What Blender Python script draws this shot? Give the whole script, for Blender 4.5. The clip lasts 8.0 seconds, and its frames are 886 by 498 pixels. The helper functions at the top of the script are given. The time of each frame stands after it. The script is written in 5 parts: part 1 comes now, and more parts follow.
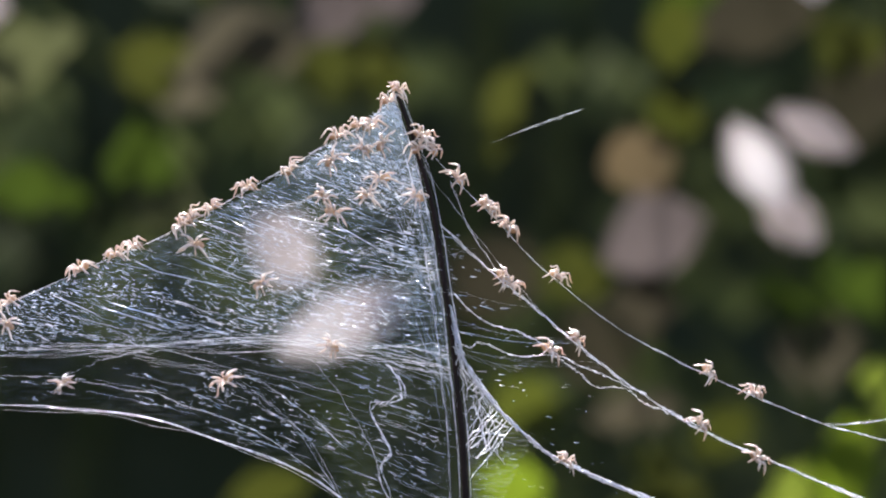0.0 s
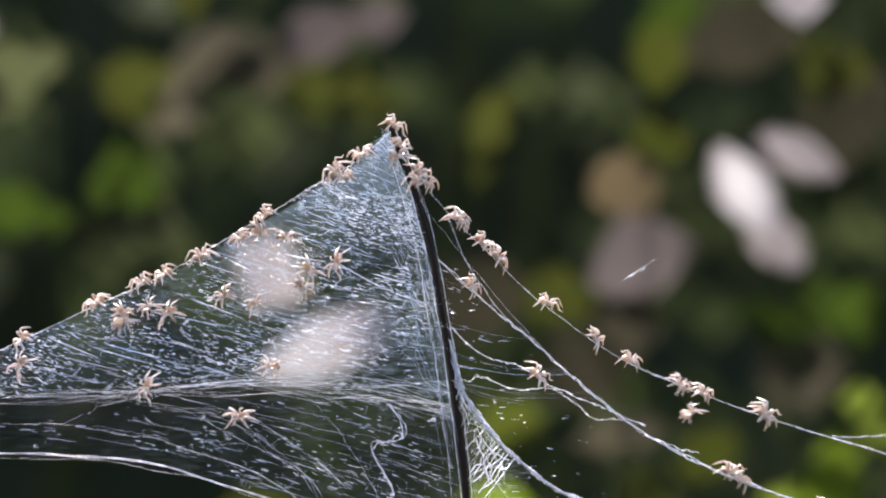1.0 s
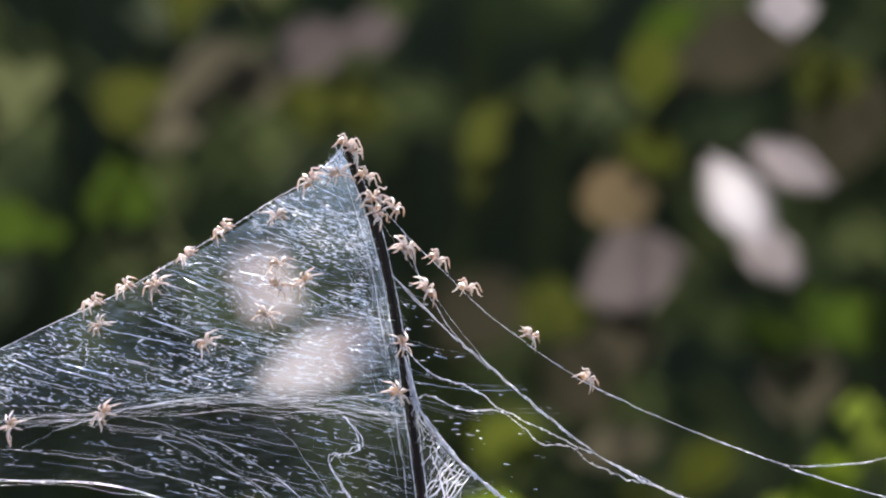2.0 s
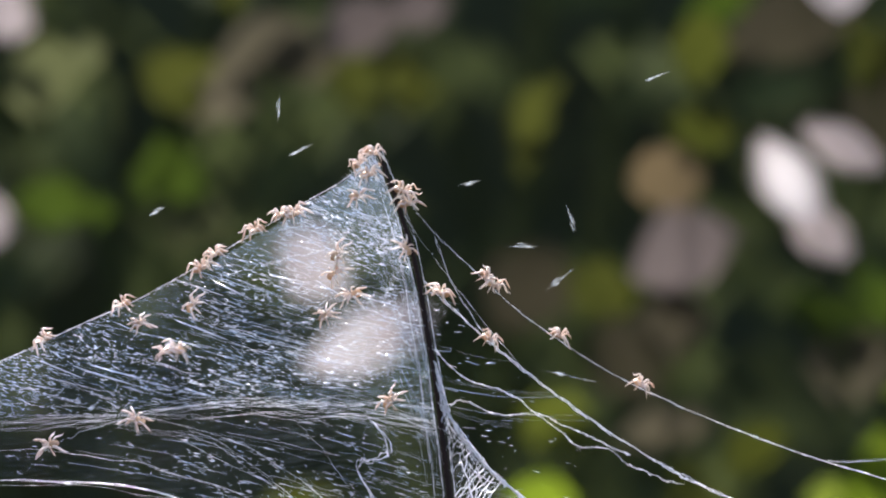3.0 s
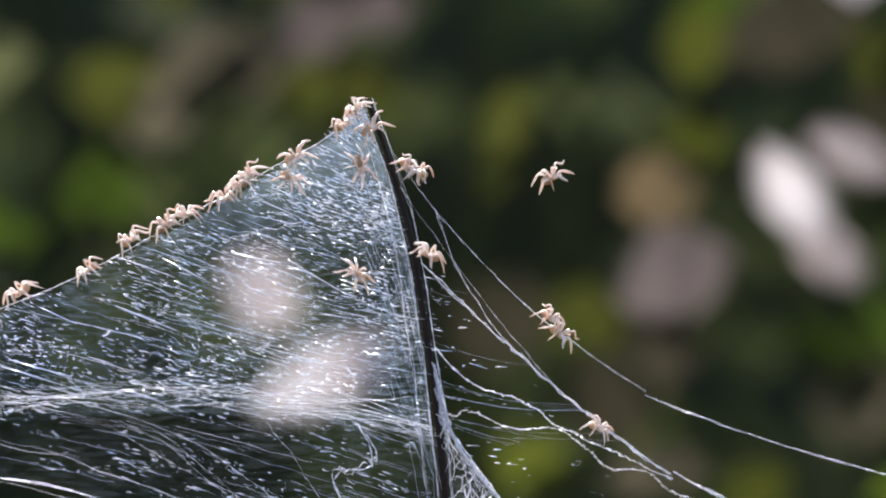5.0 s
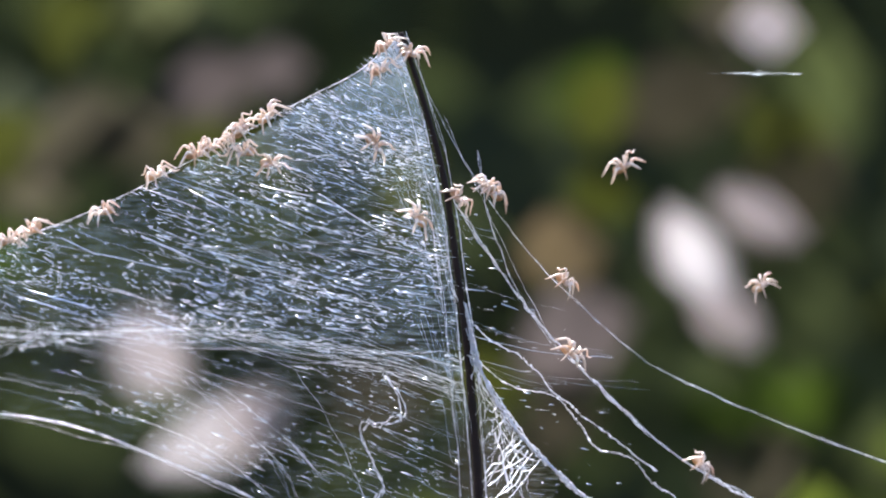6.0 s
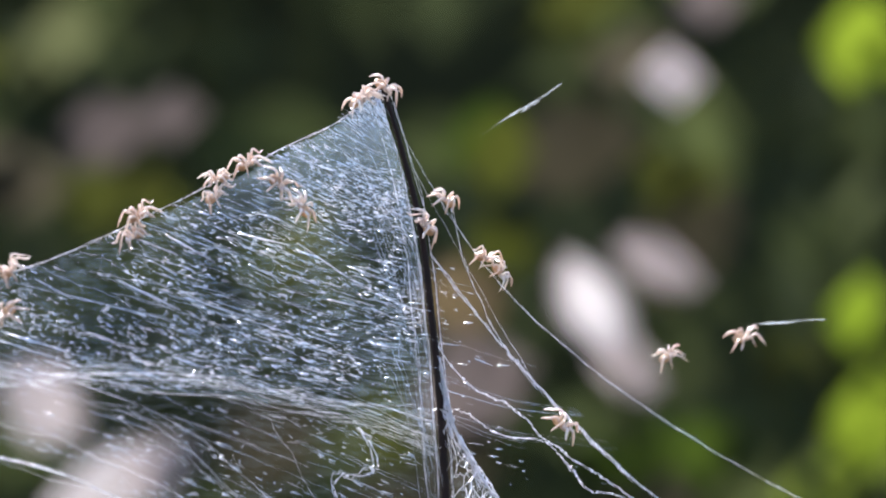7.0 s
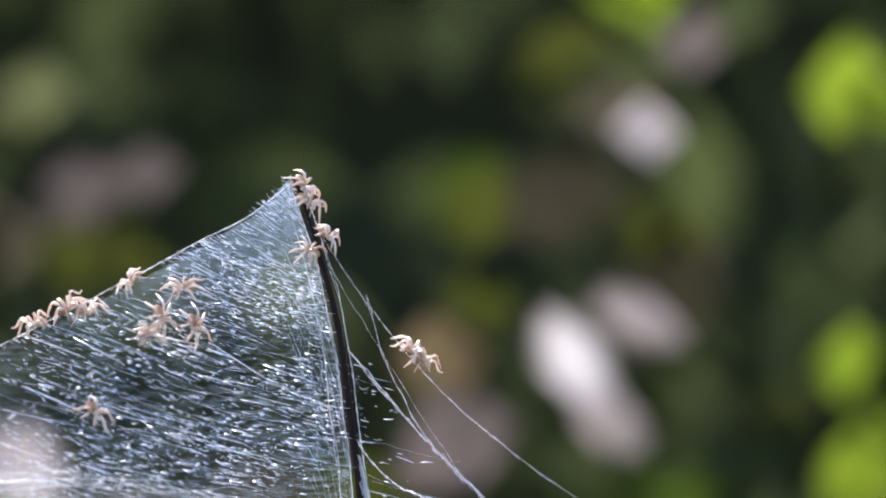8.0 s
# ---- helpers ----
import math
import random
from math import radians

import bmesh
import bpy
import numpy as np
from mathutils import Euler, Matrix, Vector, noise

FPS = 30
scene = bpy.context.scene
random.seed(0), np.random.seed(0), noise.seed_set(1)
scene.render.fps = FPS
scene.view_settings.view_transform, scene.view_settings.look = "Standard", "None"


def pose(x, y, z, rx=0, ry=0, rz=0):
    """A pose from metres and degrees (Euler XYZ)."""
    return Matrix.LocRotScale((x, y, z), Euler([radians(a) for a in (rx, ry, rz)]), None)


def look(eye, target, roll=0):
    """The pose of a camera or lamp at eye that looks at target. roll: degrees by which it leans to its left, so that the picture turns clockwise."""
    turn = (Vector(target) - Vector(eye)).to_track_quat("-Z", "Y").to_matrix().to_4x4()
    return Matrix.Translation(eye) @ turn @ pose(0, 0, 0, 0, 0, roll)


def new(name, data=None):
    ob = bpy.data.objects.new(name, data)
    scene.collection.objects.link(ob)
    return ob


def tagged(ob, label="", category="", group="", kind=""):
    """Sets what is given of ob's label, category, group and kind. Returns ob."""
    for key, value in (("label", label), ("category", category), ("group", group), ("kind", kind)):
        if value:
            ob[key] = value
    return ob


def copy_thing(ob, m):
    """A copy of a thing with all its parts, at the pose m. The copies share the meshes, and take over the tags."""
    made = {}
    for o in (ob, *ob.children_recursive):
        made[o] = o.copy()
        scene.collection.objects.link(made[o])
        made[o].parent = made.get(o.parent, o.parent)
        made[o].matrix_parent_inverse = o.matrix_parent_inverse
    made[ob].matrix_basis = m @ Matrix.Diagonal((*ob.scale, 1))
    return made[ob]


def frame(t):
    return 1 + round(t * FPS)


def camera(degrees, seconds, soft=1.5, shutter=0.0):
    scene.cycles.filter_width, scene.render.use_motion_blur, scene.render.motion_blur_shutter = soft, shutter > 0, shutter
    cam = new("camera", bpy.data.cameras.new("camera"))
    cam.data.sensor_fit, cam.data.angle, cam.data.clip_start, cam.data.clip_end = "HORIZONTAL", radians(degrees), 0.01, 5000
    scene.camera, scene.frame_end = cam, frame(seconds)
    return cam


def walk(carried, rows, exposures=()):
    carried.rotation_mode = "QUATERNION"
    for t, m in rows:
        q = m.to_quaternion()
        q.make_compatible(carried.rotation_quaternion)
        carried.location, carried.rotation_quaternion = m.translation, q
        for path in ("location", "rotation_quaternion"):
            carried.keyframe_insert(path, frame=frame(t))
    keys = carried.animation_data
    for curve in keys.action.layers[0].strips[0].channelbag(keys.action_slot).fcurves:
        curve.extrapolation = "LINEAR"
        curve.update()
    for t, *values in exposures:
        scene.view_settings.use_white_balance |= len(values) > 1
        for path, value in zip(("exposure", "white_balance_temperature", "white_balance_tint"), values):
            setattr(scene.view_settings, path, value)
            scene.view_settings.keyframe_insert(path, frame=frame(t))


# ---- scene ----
cam = camera(18.0, 8.0, soft=2.1, shutter=0.14)
cam.data.dof.use_dof = True
cam.data.dof.aperture_fstop = 8.8
cam.data.dof.aperture_blades = 4
cam.data.dof.aperture_rotation = radians(45)

# seconds, x, y, z, yaw, pitch, roll
walk(cam, [(t, pose(x, y, z, 90 + p, r, w)) for t, x, y, z, w, p, r in (
    (0, 0, -0.41358, 0.7, -0, 0, -0),
    (0.2, 0.00134, -0.40728, 0.6978, 0.02, 0.082, -0.369),
    (0.5, 0.00176, -0.40948, 0.70019, -0.1, 0.094, -0.224),
    (0.8, -0.00014, -0.40439, 0.69683, -0.408, 0.488, -0.152),
    (1, -0.00465, -0.41311, 0.70335, -0.66, 0.21, -0.009),
    (1.2, -0.00218, -0.40339, 0.70405, -0.512, 0.406, 0.207),
    (2.3, 0.01486, -0.41532, 0.70614, 0.894, 0.281, 0.03),
    (2.5, 0.01886, -0.41262, 0.71017, 1.44, -0.246, -0.15),
    (2.8, 0.01496, -0.41403, 0.71121, 1.504, -0.554, -0.004),
    (3, 0.01297, -0.40829, 0.71332, 1.568, -0.709, 0.244),
    (3.3, 0.008, -0.40906, 0.70696, 1.273, -0.4, -0.088),
    (3.5, 0.00085, -0.39202, 0.70553, 0.941, -0.432, 0.17),
    (3.8, 0.00399, -0.33015, 0.70653, 1.403, -0.127, 0.418),
    (4, 0.00241, -0.328, 0.70685, 1.187, -0.187, 0.432),
    (4.2, 0.00275, -0.3396, 0.70845, 1.217, -0.213, 0.426),
    (4.5, 0.0024, -0.32826, 0.70297, 0.68, 0.576, 0.627),
    (4.7, 0.00376, -0.3312, 0.69964, 0.498, 0.886, 0.419),
    (5.8, -0.01706, -0.33378, 0.68616, -2.974, 3.361, 0.395),
    (6, -0.02832, -0.32315, 0.67344, -4.725, 4.433, -0.073),
    (6.2, -0.03111, -0.32073, 0.67747, -5.411, 4.125, 0.149),
    (6.5, -0.02676, -0.32791, 0.67951, -5.56, 4.21, 0.375),
    (6.8, -0.04203, -0.32073, 0.67063, -7.732, 5.498, 0.064),
    (7, -0.04493, -0.32024, 0.67266, -8.265, 5.49, 0.048),
    (7.2, -0.03647, -0.32055, 0.67823, -7.867, 5.222, 0.359),
    (7.5, -0.03624, -0.31865, 0.67746, -8.134, 5.743, 0.603),
    (7.8, -0.03077, -0.31594, 0.68005, -7.644, 5.845, 0.609),
    (8, -0.0305, -0.31357, 0.68154, -7.441, 5.931, 0.781),
)], ((0.0, 1.92, 6480, 10), (4.7, 1.92, 6480, 10), (5.8, 2.05, 6280, 9.5), (7.0, 2.08, 6250, 10), (8.0, 2.02, 6230, 9.5)))

# ---- light: a high sun behind the nest, clear sky ----
SUN_EL, SUN_AZ = 57.0, -28.0
world = bpy.data.worlds.new("world")
scene.world = world
world.use_nodes = True
wn = world.node_tree
sky = wn.nodes.new("ShaderNodeTexSky")
sky.sky_type = "NISHITA"
sky.sun_disc = False
sky.sun_elevation = radians(SUN_EL)
sky.sun_rotation = radians(SUN_AZ)
wn.links.new(sky.outputs[0], wn.nodes["Background"].inputs["Color"])
wn.nodes["Background"].inputs["Strength"].default_value = 0.09
sun = new("sun", bpy.data.lights.new("sun", "SUN"))
sun.data.energy = 5.0
sun.data.angle = radians(0.5)
sun.data.color = (1.0, 0.945, 0.88)
sd = Vector((math.sin(radians(SUN_AZ)) * math.cos(radians(SUN_EL)), math.cos(radians(SUN_AZ)) * math.cos(radians(SUN_EL)), math.sin(radians(SUN_EL))))
sun.matrix_basis = look(sd * 10, (0, 0, 0))

MM = 0.001
BASE = 0.7  # height over the ground of the nest's own zero


# ---- materials ----
def nodes(name):
    m = bpy.data.materials.new(name)
    m.use_nodes = True
    nt = m.node_tree
    nt.nodes.clear()
    return m, nt, nt.nodes.new("ShaderNodeOutputMaterial")


def add(nt, kind, **values):
    n = nt.nodes.new(kind)
    for k, v in values.items():
        n.inputs[k.replace("_", " ")].default_value = v
    return n


def mixed(nt, a, b, fac):
    n = nt.nodes.new("ShaderNodeMixShader")
    if isinstance(fac, (int, float)):
        n.inputs[0].default_value = fac
    else:
        nt.links.new(fac, n.inputs[0])
    nt.links.new(a, n.inputs[1])
    nt.links.new(b, n.inputs[2])
    return n.outputs[0]


def varied(nt, dark, light, scale, scale2=0, per="object"):
    """A colour between two, by noise at two scales and by the piece."""
    co = nt.nodes.new("ShaderNodeTexCoord")
    n1 = add(nt, "ShaderNodeTexNoise", Scale=scale, Detail=6.0)
    nt.links.new(co.outputs["Object"], n1.inputs["Vector"])
    n2 = add(nt, "ShaderNodeTexNoise", Scale=scale2 or scale * 7, Detail=3.0)
    nt.links.new(co.outputs["Object"], n2.inputs["Vector"])
    if per == "island":
        rnd = nt.nodes.new("ShaderNodeNewGeometry").outputs["Random Per Island"]
    else:
        rnd = nt.nodes.new("ShaderNodeObjectInfo").outputs["Random"]
    s = nt.nodes.new("ShaderNodeMath")
    s.operation = "MULTIPLY_ADD"
    nt.links.new(n2.outputs["Fac"], s.inputs[0])
    s.inputs[1].default_value = 0.5
    nt.links.new(n1.outputs["Fac"], s.inputs[2])
    s2 = nt.nodes.new("ShaderNodeMath")
    s2.operation = "MULTIPLY_ADD"
    nt.links.new(rnd, s2.inputs[0])
    s2.inputs[1].default_value = 0.5
    nt.links.new(s.outputs[0], s2.inputs[2])
    mr = add(nt, "ShaderNodeMapRange")
    mr.inputs[1].default_value, mr.inputs[2].default_value = 0.6, 1.4
    nt.links.new(s2.outputs[0], mr.inputs[0])
    mx = nt.nodes.new("ShaderNodeMix")
    mx.data_type = "RGBA"
    mx.inputs[6].default_value = (*dark, 1)
    mx.inputs[7].default_value = (*light, 1)
    nt.links.new(mr.outputs[0], mx.inputs[0])
    return mx.outputs[2], n2.outputs["Fac"]


def soft_skin(name, dark, light, scale, through_part=0.5, gloss=0.08, rough=0.4, per="object", bump=0.0):
    """Leaf, petal or thin skin: light is scattered back and let through."""
    m, nt, out = nodes(name)
    col, fine = varied(nt, dark, light, scale, per=per)
    d = nt.nodes.new("ShaderNodeBsdfDiffuse")
    tr = nt.nodes.new("ShaderNodeBsdfTranslucent")
    gl = add(nt, "ShaderNodeBsdfGlossy", Roughness=rough)
    nt.links.new(col, d.inputs["Color"])
    nt.links.new(col, tr.inputs["Color"])
    if bump:
        b = add(nt, "ShaderNodeBump", Strength=bump, Distance=0.0005)
        nt.links.new(fine, b.inputs["Height"])
        for n in (d, tr, gl):
            nt.links.new(b.outputs[0], n.inputs["Normal"])
    s = mixed(nt, d.outputs[0], tr.outputs[0], through_part)
    nt.links.new(mixed(nt, s, gl.outputs[0], gloss), out.inputs[0])
    return m


def solid(name, dark, light, scale, rough=0.6, bump=0.3, dist=0.0002, gloss=0.5):
    m, nt, out = nodes(name)
    col, fine = varied(nt, dark, light, scale)
    p = add(nt, "ShaderNodeBsdfPrincipled", Roughness=rough)
    p.inputs["Specular IOR Level"].default_value = gloss
    nt.links.new(col, p.inputs["Base Color"])
    b = add(nt, "ShaderNodeBump", Strength=bump, Distance=dist)
    nt.links.new(fine, b.inputs["Height"])
    nt.links.new(b.outputs[0], p.inputs["Normal"])
    nt.links.new(p.outputs[0], out.inputs[0])
    return m


def film(name, low, high, top, colour):
    """A veil of silk too fine to tell its threads apart: streaks of cover between low and high, denser by top towards the tip."""
    m, nt, out = nodes(name)
    co = nt.nodes.new("ShaderNodeTexCoord")
    mp = nt.nodes.new("ShaderNodeMapping")
    mp.inputs["Rotation"].default_value = (0, radians(-9), 0)
    mp.inputs["Scale"].default_value = (420, 200, 3000)
    nt.links.new(co.outputs["Object"], mp.inputs["Vector"])
    n1 = add(nt, "ShaderNodeTexNoise", Scale=1.0, Detail=5.0, Roughness=0.65, Distortion=0.6)
    nt.links.new(mp.outputs[0], n1.inputs["Vector"])
    n2 = add(nt, "ShaderNodeTexNoise", Scale=90.0, Detail=3.0)
    nt.links.new(co.outputs["Object"], n2.inputs["Vector"])
    r = add(nt, "ShaderNodeMapRange")
    r.inputs[1].default_value, r.inputs[2].default_value, r.inputs[3].default_value, r.inputs[4].default_value = 0.46, 0.74, low, high
    nt.links.new(n1.outputs["Fac"], r.inputs[0])
    r2 = add(nt, "ShaderNodeMapRange")
    r2.inputs[1].default_value, r2.inputs[2].default_value, r2.inputs[3].default_value, r2.inputs[4].default_value = 0.3, 0.7, 0.55, 1.5
    nt.links.new(n2.outputs["Fac"], r2.inputs[0])
    sp = nt.nodes.new("ShaderNodeSeparateXYZ")
    nt.links.new(co.outputs["Object"], sp.inputs[0])
    r3 = add(nt, "ShaderNodeMapRange")
    r3.inputs[1].default_value, r3.inputs[2].default_value, r3.inputs[3].default_value, r3.inputs[4].default_value = 0.004, 0.022, 0.0, top
    nt.links.new(sp.outputs["Z"], r3.inputs[0])
    mu = nt.nodes.new("ShaderNodeMath")
    mu.operation = "MULTIPLY_ADD"
    nt.links.new(r.outputs[0], mu.inputs[0])
    nt.links.new(r2.outputs[0], mu.inputs[1])
    nt.links.new(r3.outputs[0], mu.inputs[2])
    d = add(nt, "ShaderNodeBsdfDiffuse", Color=(*colour, 1))
    tr = add(nt, "ShaderNodeBsdfTranslucent", Color=(*colour, 1))
    clear = nt.nodes.new("ShaderNodeBsdfTransparent")
    s = mixed(nt, d.outputs[0], tr.outputs[0], 0.5)
    nt.links.new(mixed(nt, clear.outputs[0], s, mu.outputs[0]), out.inputs[0])
    return m


SILK = soft_skin("silk", (0.56, 0.72, 0.94), (1.0, 0.955, 0.99), 300, 0.56, 0.36, 0.24, per="island")
SILK_THICK = soft_skin("silk_strand", (0.78, 0.82, 0.96), (0.99, 0.965, 1.0), 500, 0.68, 0.35, 0.3, per="island", bump=1.0)
VEIL = film("silk_veil", 0.004, 0.18, 0.14, (0.6, 0.77, 0.98))
WISP = film("drifting_silk", 0.06, 0.42, 0.0, (0.8, 0.86, 0.93))
BARK = solid("dark_stem_skin", (0.006, 0.005, 0.005), (0.02, 0.011, 0.01), 400, 0.5, 0.5, gloss=0.1)
VEIL_THIN = film("silk_veil_thin", 0.0, 0.14, 0.0, (0.75, 0.82, 0.92))
VEIL_LOW = film("silk_veil_low", 0.0, 0.045, 0.0, (0.66, 0.79, 0.95))
SKIN = soft_skin("spiderling_skin", (0.54, 0.37, 0.26), (0.95, 0.81, 0.69), 900, 0.42, 0.18, 0.3, bump=0.3)
LEG = soft_skin("spiderling_leg", (0.8, 0.58, 0.46), (1.0, 0.92, 0.86), 900, 0.52, 0.34, 0.18)
AMBER = soft_skin("spiderling_belly", (0.22, 0.1, 0.035), (0.72, 0.46, 0.24), 700, 0.45, 0.12, 0.35)
EYE = solid("eye", (0.01, 0.008, 0.006), (0.02, 0.015, 0.01), 900, 0.2, 0.0)
EARTH = solid("leaf_litter_ground", (0.03, 0.022, 0.015), (0.09, 0.07, 0.05), 14, 0.95, 0.8, 0.02)
# the hedge's shade is put into these dark greens
HEDGE = soft_skin("shade_toned_foliage", (0.02, 0.026, 0.0135), (0.059, 0.073, 0.0245), 9, 0.45, 0.004, 0.7, per="island")
# near-black colour stands for the shade behind the hedge
DISTANCE = soft_skin("far_thicket_shade_tone", (0.017, 0.02, 0.0115), (0.03, 0.034, 0.0185), 3, 0.0, 0.0, 0.6)
TONES = {}


def petal_skin(name, edge, middle, part_through):
    """A petal that pales from its pink rim to a white middle."""
    m, nt, out = nodes(name)
    co = nt.nodes.new("ShaderNodeTexCoord")
    mp = nt.nodes.new("ShaderNodeMapping")
    mp.inputs["Location"].default_value = (-1.1, 0, -1.1)
    mp.inputs["Scale"].default_value = (2.2, 0, 2.2)
    nt.links.new(co.outputs["Generated"], mp.inputs["Vector"])
    far = nt.nodes.new("ShaderNodeVectorMath")
    far.operation = "LENGTH"
    nt.links.new(mp.outputs[0], far.inputs[0])
    fleck = add(nt, "ShaderNodeTexNoise", Scale=400.0, Detail=4.0)
    nt.links.new(co.outputs["Object"], fleck.inputs["Vector"])
    sm = nt.nodes.new("ShaderNodeMath")
    sm.operation = "MULTIPLY_ADD"
    nt.links.new(fleck.outputs["Fac"], sm.inputs[0])
    sm.inputs[1].default_value = 0.3
    nt.links.new(far.outputs["Value"], sm.inputs[2])
    mr = add(nt, "ShaderNodeMapRange")
    mr.inputs[1].default_value, mr.inputs[2].default_value = 0.5, 1.15
    nt.links.new(sm.outputs[0], mr.inputs[0])
    mx = nt.nodes.new("ShaderNodeMix")
    mx.data_type = "RGBA"
    mx.inputs[6].default_value = (*middle, 1)
    mx.inputs[7].default_value = (*edge, 1)
    nt.links.new(mr.outputs[0], mx.inputs[0])
    d = nt.nodes.new("ShaderNodeBsdfDiffuse")
    tr = nt.nodes.new("ShaderNodeBsdfTranslucent")
    nt.links.new(mx.outputs[2], d.inputs["Color"])
    nt.links.new(mx.outputs[2], tr.inputs["Color"])
    nt.links.new(mixed(nt, d.outputs[0], tr.outputs[0], part_through), out.inputs[0])
    return m


def tone(kind):
    if kind not in TONES:
        # leaf tones: how sunlit or shaded each leaf looks is in its colour
        dark, light, part_through = {
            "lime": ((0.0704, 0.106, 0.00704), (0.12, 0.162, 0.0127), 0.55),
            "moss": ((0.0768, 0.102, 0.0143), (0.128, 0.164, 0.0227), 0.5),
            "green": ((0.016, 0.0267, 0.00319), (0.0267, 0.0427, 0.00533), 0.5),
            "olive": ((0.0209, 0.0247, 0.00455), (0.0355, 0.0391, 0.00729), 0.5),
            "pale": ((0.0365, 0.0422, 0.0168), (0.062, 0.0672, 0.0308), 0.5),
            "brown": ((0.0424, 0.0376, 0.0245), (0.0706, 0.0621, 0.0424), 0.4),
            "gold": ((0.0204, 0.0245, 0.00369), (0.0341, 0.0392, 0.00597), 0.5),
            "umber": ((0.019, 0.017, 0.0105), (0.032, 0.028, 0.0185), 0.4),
            "dusk": ((0.0432, 0.0354, 0.0342), (0.0684, 0.0564, 0.0552), 0.4),
            "tan": ((0.0501, 0.0362, 0.0195), (0.0817, 0.0613, 0.0335), 0.4),
            "mauve": ((0.0556, 0.0458, 0.0444), (0.0889, 0.0733, 0.0721), 0.4),
            "blush": ((0.271, 0.233, 0.233), (0.361, 0.315, 0.315), 0.45),
            "shell": ((0.3, 0.27, 0.275), (0.4, 0.365, 0.37), 0.45),
            "pink": ((0.197, 0.164, 0.164), (0.28, 0.238, 0.238), 0.45),
            "pearl": ((0.26, 0.228, 0.234), (0.56, 0.52, 0.53), 0.45),
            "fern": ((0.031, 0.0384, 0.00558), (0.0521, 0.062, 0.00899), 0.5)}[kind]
        if kind == "pearl":
            TONES[kind] = petal_skin(kind + "_tissue", dark, light, part_through)
            return TONES[kind]
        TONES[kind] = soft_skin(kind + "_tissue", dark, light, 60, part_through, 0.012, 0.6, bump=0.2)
    return TONES[kind]


# ---- mesh helpers ----
class Shape:
    """Vertices and faces that grow piece by piece."""

    def __init__(self):
        self.v, self.f = [], []

    def tube(self, pts, radii, sides=6, cap=True):
        pts = [Vector(p) for p in pts]
        n0 = len(self.v)
        up = Vector((0.13, 0.92, 0.37))
        for i, p in enumerate(pts):
            d = (pts[min(i + 1, len(pts) - 1)] - pts[max(i - 1, 0)]).normalized()
            a = d.cross(up).normalized()
            b = d.cross(a)
            r = radii[i] if hasattr(radii, "__len__") else radii
            for k in range(sides):
                w = 2 * math.pi * k / sides
                self.v.append(p + (a * math.cos(w) + b * math.sin(w)) * r)
        for i in range(len(pts) - 1):
            for k in range(sides):
                q = n0 + i * sides
                self.f.append((q + k, q + (k + 1) % sides, q + sides + (k + 1) % sides, q + sides + k))
        if cap:
            self.f.append(tuple(range(n0 + sides - 1, n0 - 1, -1)))
            self.f.append(tuple(range(len(self.v) - sides, len(self.v))))
        return self

    def blob(self, c, rx, ry, rz, rings=7, sides=10, pinch=0.0):
        """A lengthwise rounded body along x; pinch makes the far end more pointed."""
        n0 = len(self.v)
        c = Vector(c)
        for i in range(rings + 1):
            w = math.pi * i / rings
            x = -math.cos(w)
            r = math.sin(w) * (1 - pinch * x * 0.5) + 0.02
            for k in range(sides):
                a = 2 * math.pi * k / sides
                self.v.append(c + Vector((x * rx, math.cos(a) * r * ry, math.sin(a) * r * rz)))
        for i in range(rings):
            for k in range(sides):
                q = n0 + i * sides
                self.f.append((q + k, q + (k + 1) % sides, q + sides + (k + 1) % sides, q + sides + k))
        self.f.append(tuple(range(n0 + sides - 1, n0 - 1, -1)))
        self.f.append(tuple(range(len(self.v) - sides, len(self.v))))
        return self

    def grid(self, rows, cols, place):
        n0 = len(self.v)
        for i in range(rows + 1):
            for j in range(cols + 1):
                self.v.append(Vector(place(i / rows, j / cols)))
        for i in range(rows):
            for j in range(cols):
                q = n0 + i * (cols + 1) + j
                self.f.append((q, q + 1, q + cols + 2, q + cols + 1))
        return self

    def data(self, name, material, smooth=True):
        d = bpy.data.meshes.new(name)
        d.from_pydata([tuple(p) for p in self.v], [], self.f)
        d.materials.append(material)
        if smooth:
            d.polygons.foreach_set("use_smooth", [True] * len(d.polygons))
        d.update()
        return d


def part(name, shape, material, parent=None, label="", kind=""):
    ob = new(name, shape.data(name, material))
    ob.parent = parent
    return tagged(ob, label=label, kind=kind)


def bend(ctrl, n=24):
    """A smooth line through control points (Catmull-Rom)."""
    c = [Vector(p) for p in ctrl]
    c = [c[0] * 2 - c[1]] + c + [c[-1] * 2 - c[-2]]
    out = []
    spans = len(c) - 3
    for i in range(n + 1):
        s = min(i / n * spans, spans - 1e-6)
        k = int(s)
        w = s - k
        a, b, d, e = c[k:k + 4]
        out.append(0.5 * (2 * b + (d - a) * w + (2 * a - 5 * b + 4 * d - e) * w * w + (3 * b - a - 3 * d + e) * w ** 3))
    return out


STEM_LINE = [(-7.2, 23.0), (-4.3, 14.5), (-1.9, 5.8), (-0.4, -3.7), (1.0, -13.2), (1.9, -22.7), (2.7, -32.4), (3.6, -60), (6, -200), (10, -500), (14, -715)]
RIDGE = [(-104, -26), (-67.9, -9.7), (-52, -2.6), (-42.4, 1.4), (-32.9, 6.5), (-24.9, 11.0), (-18.6, 14.7), (-12.2, 18.3), (-7.0, 22.6)]


def stem_u(v):
    return float(np.interp(-v, [-q[1] for q in STEM_LINE], [q[0] for q in STEM_LINE]))


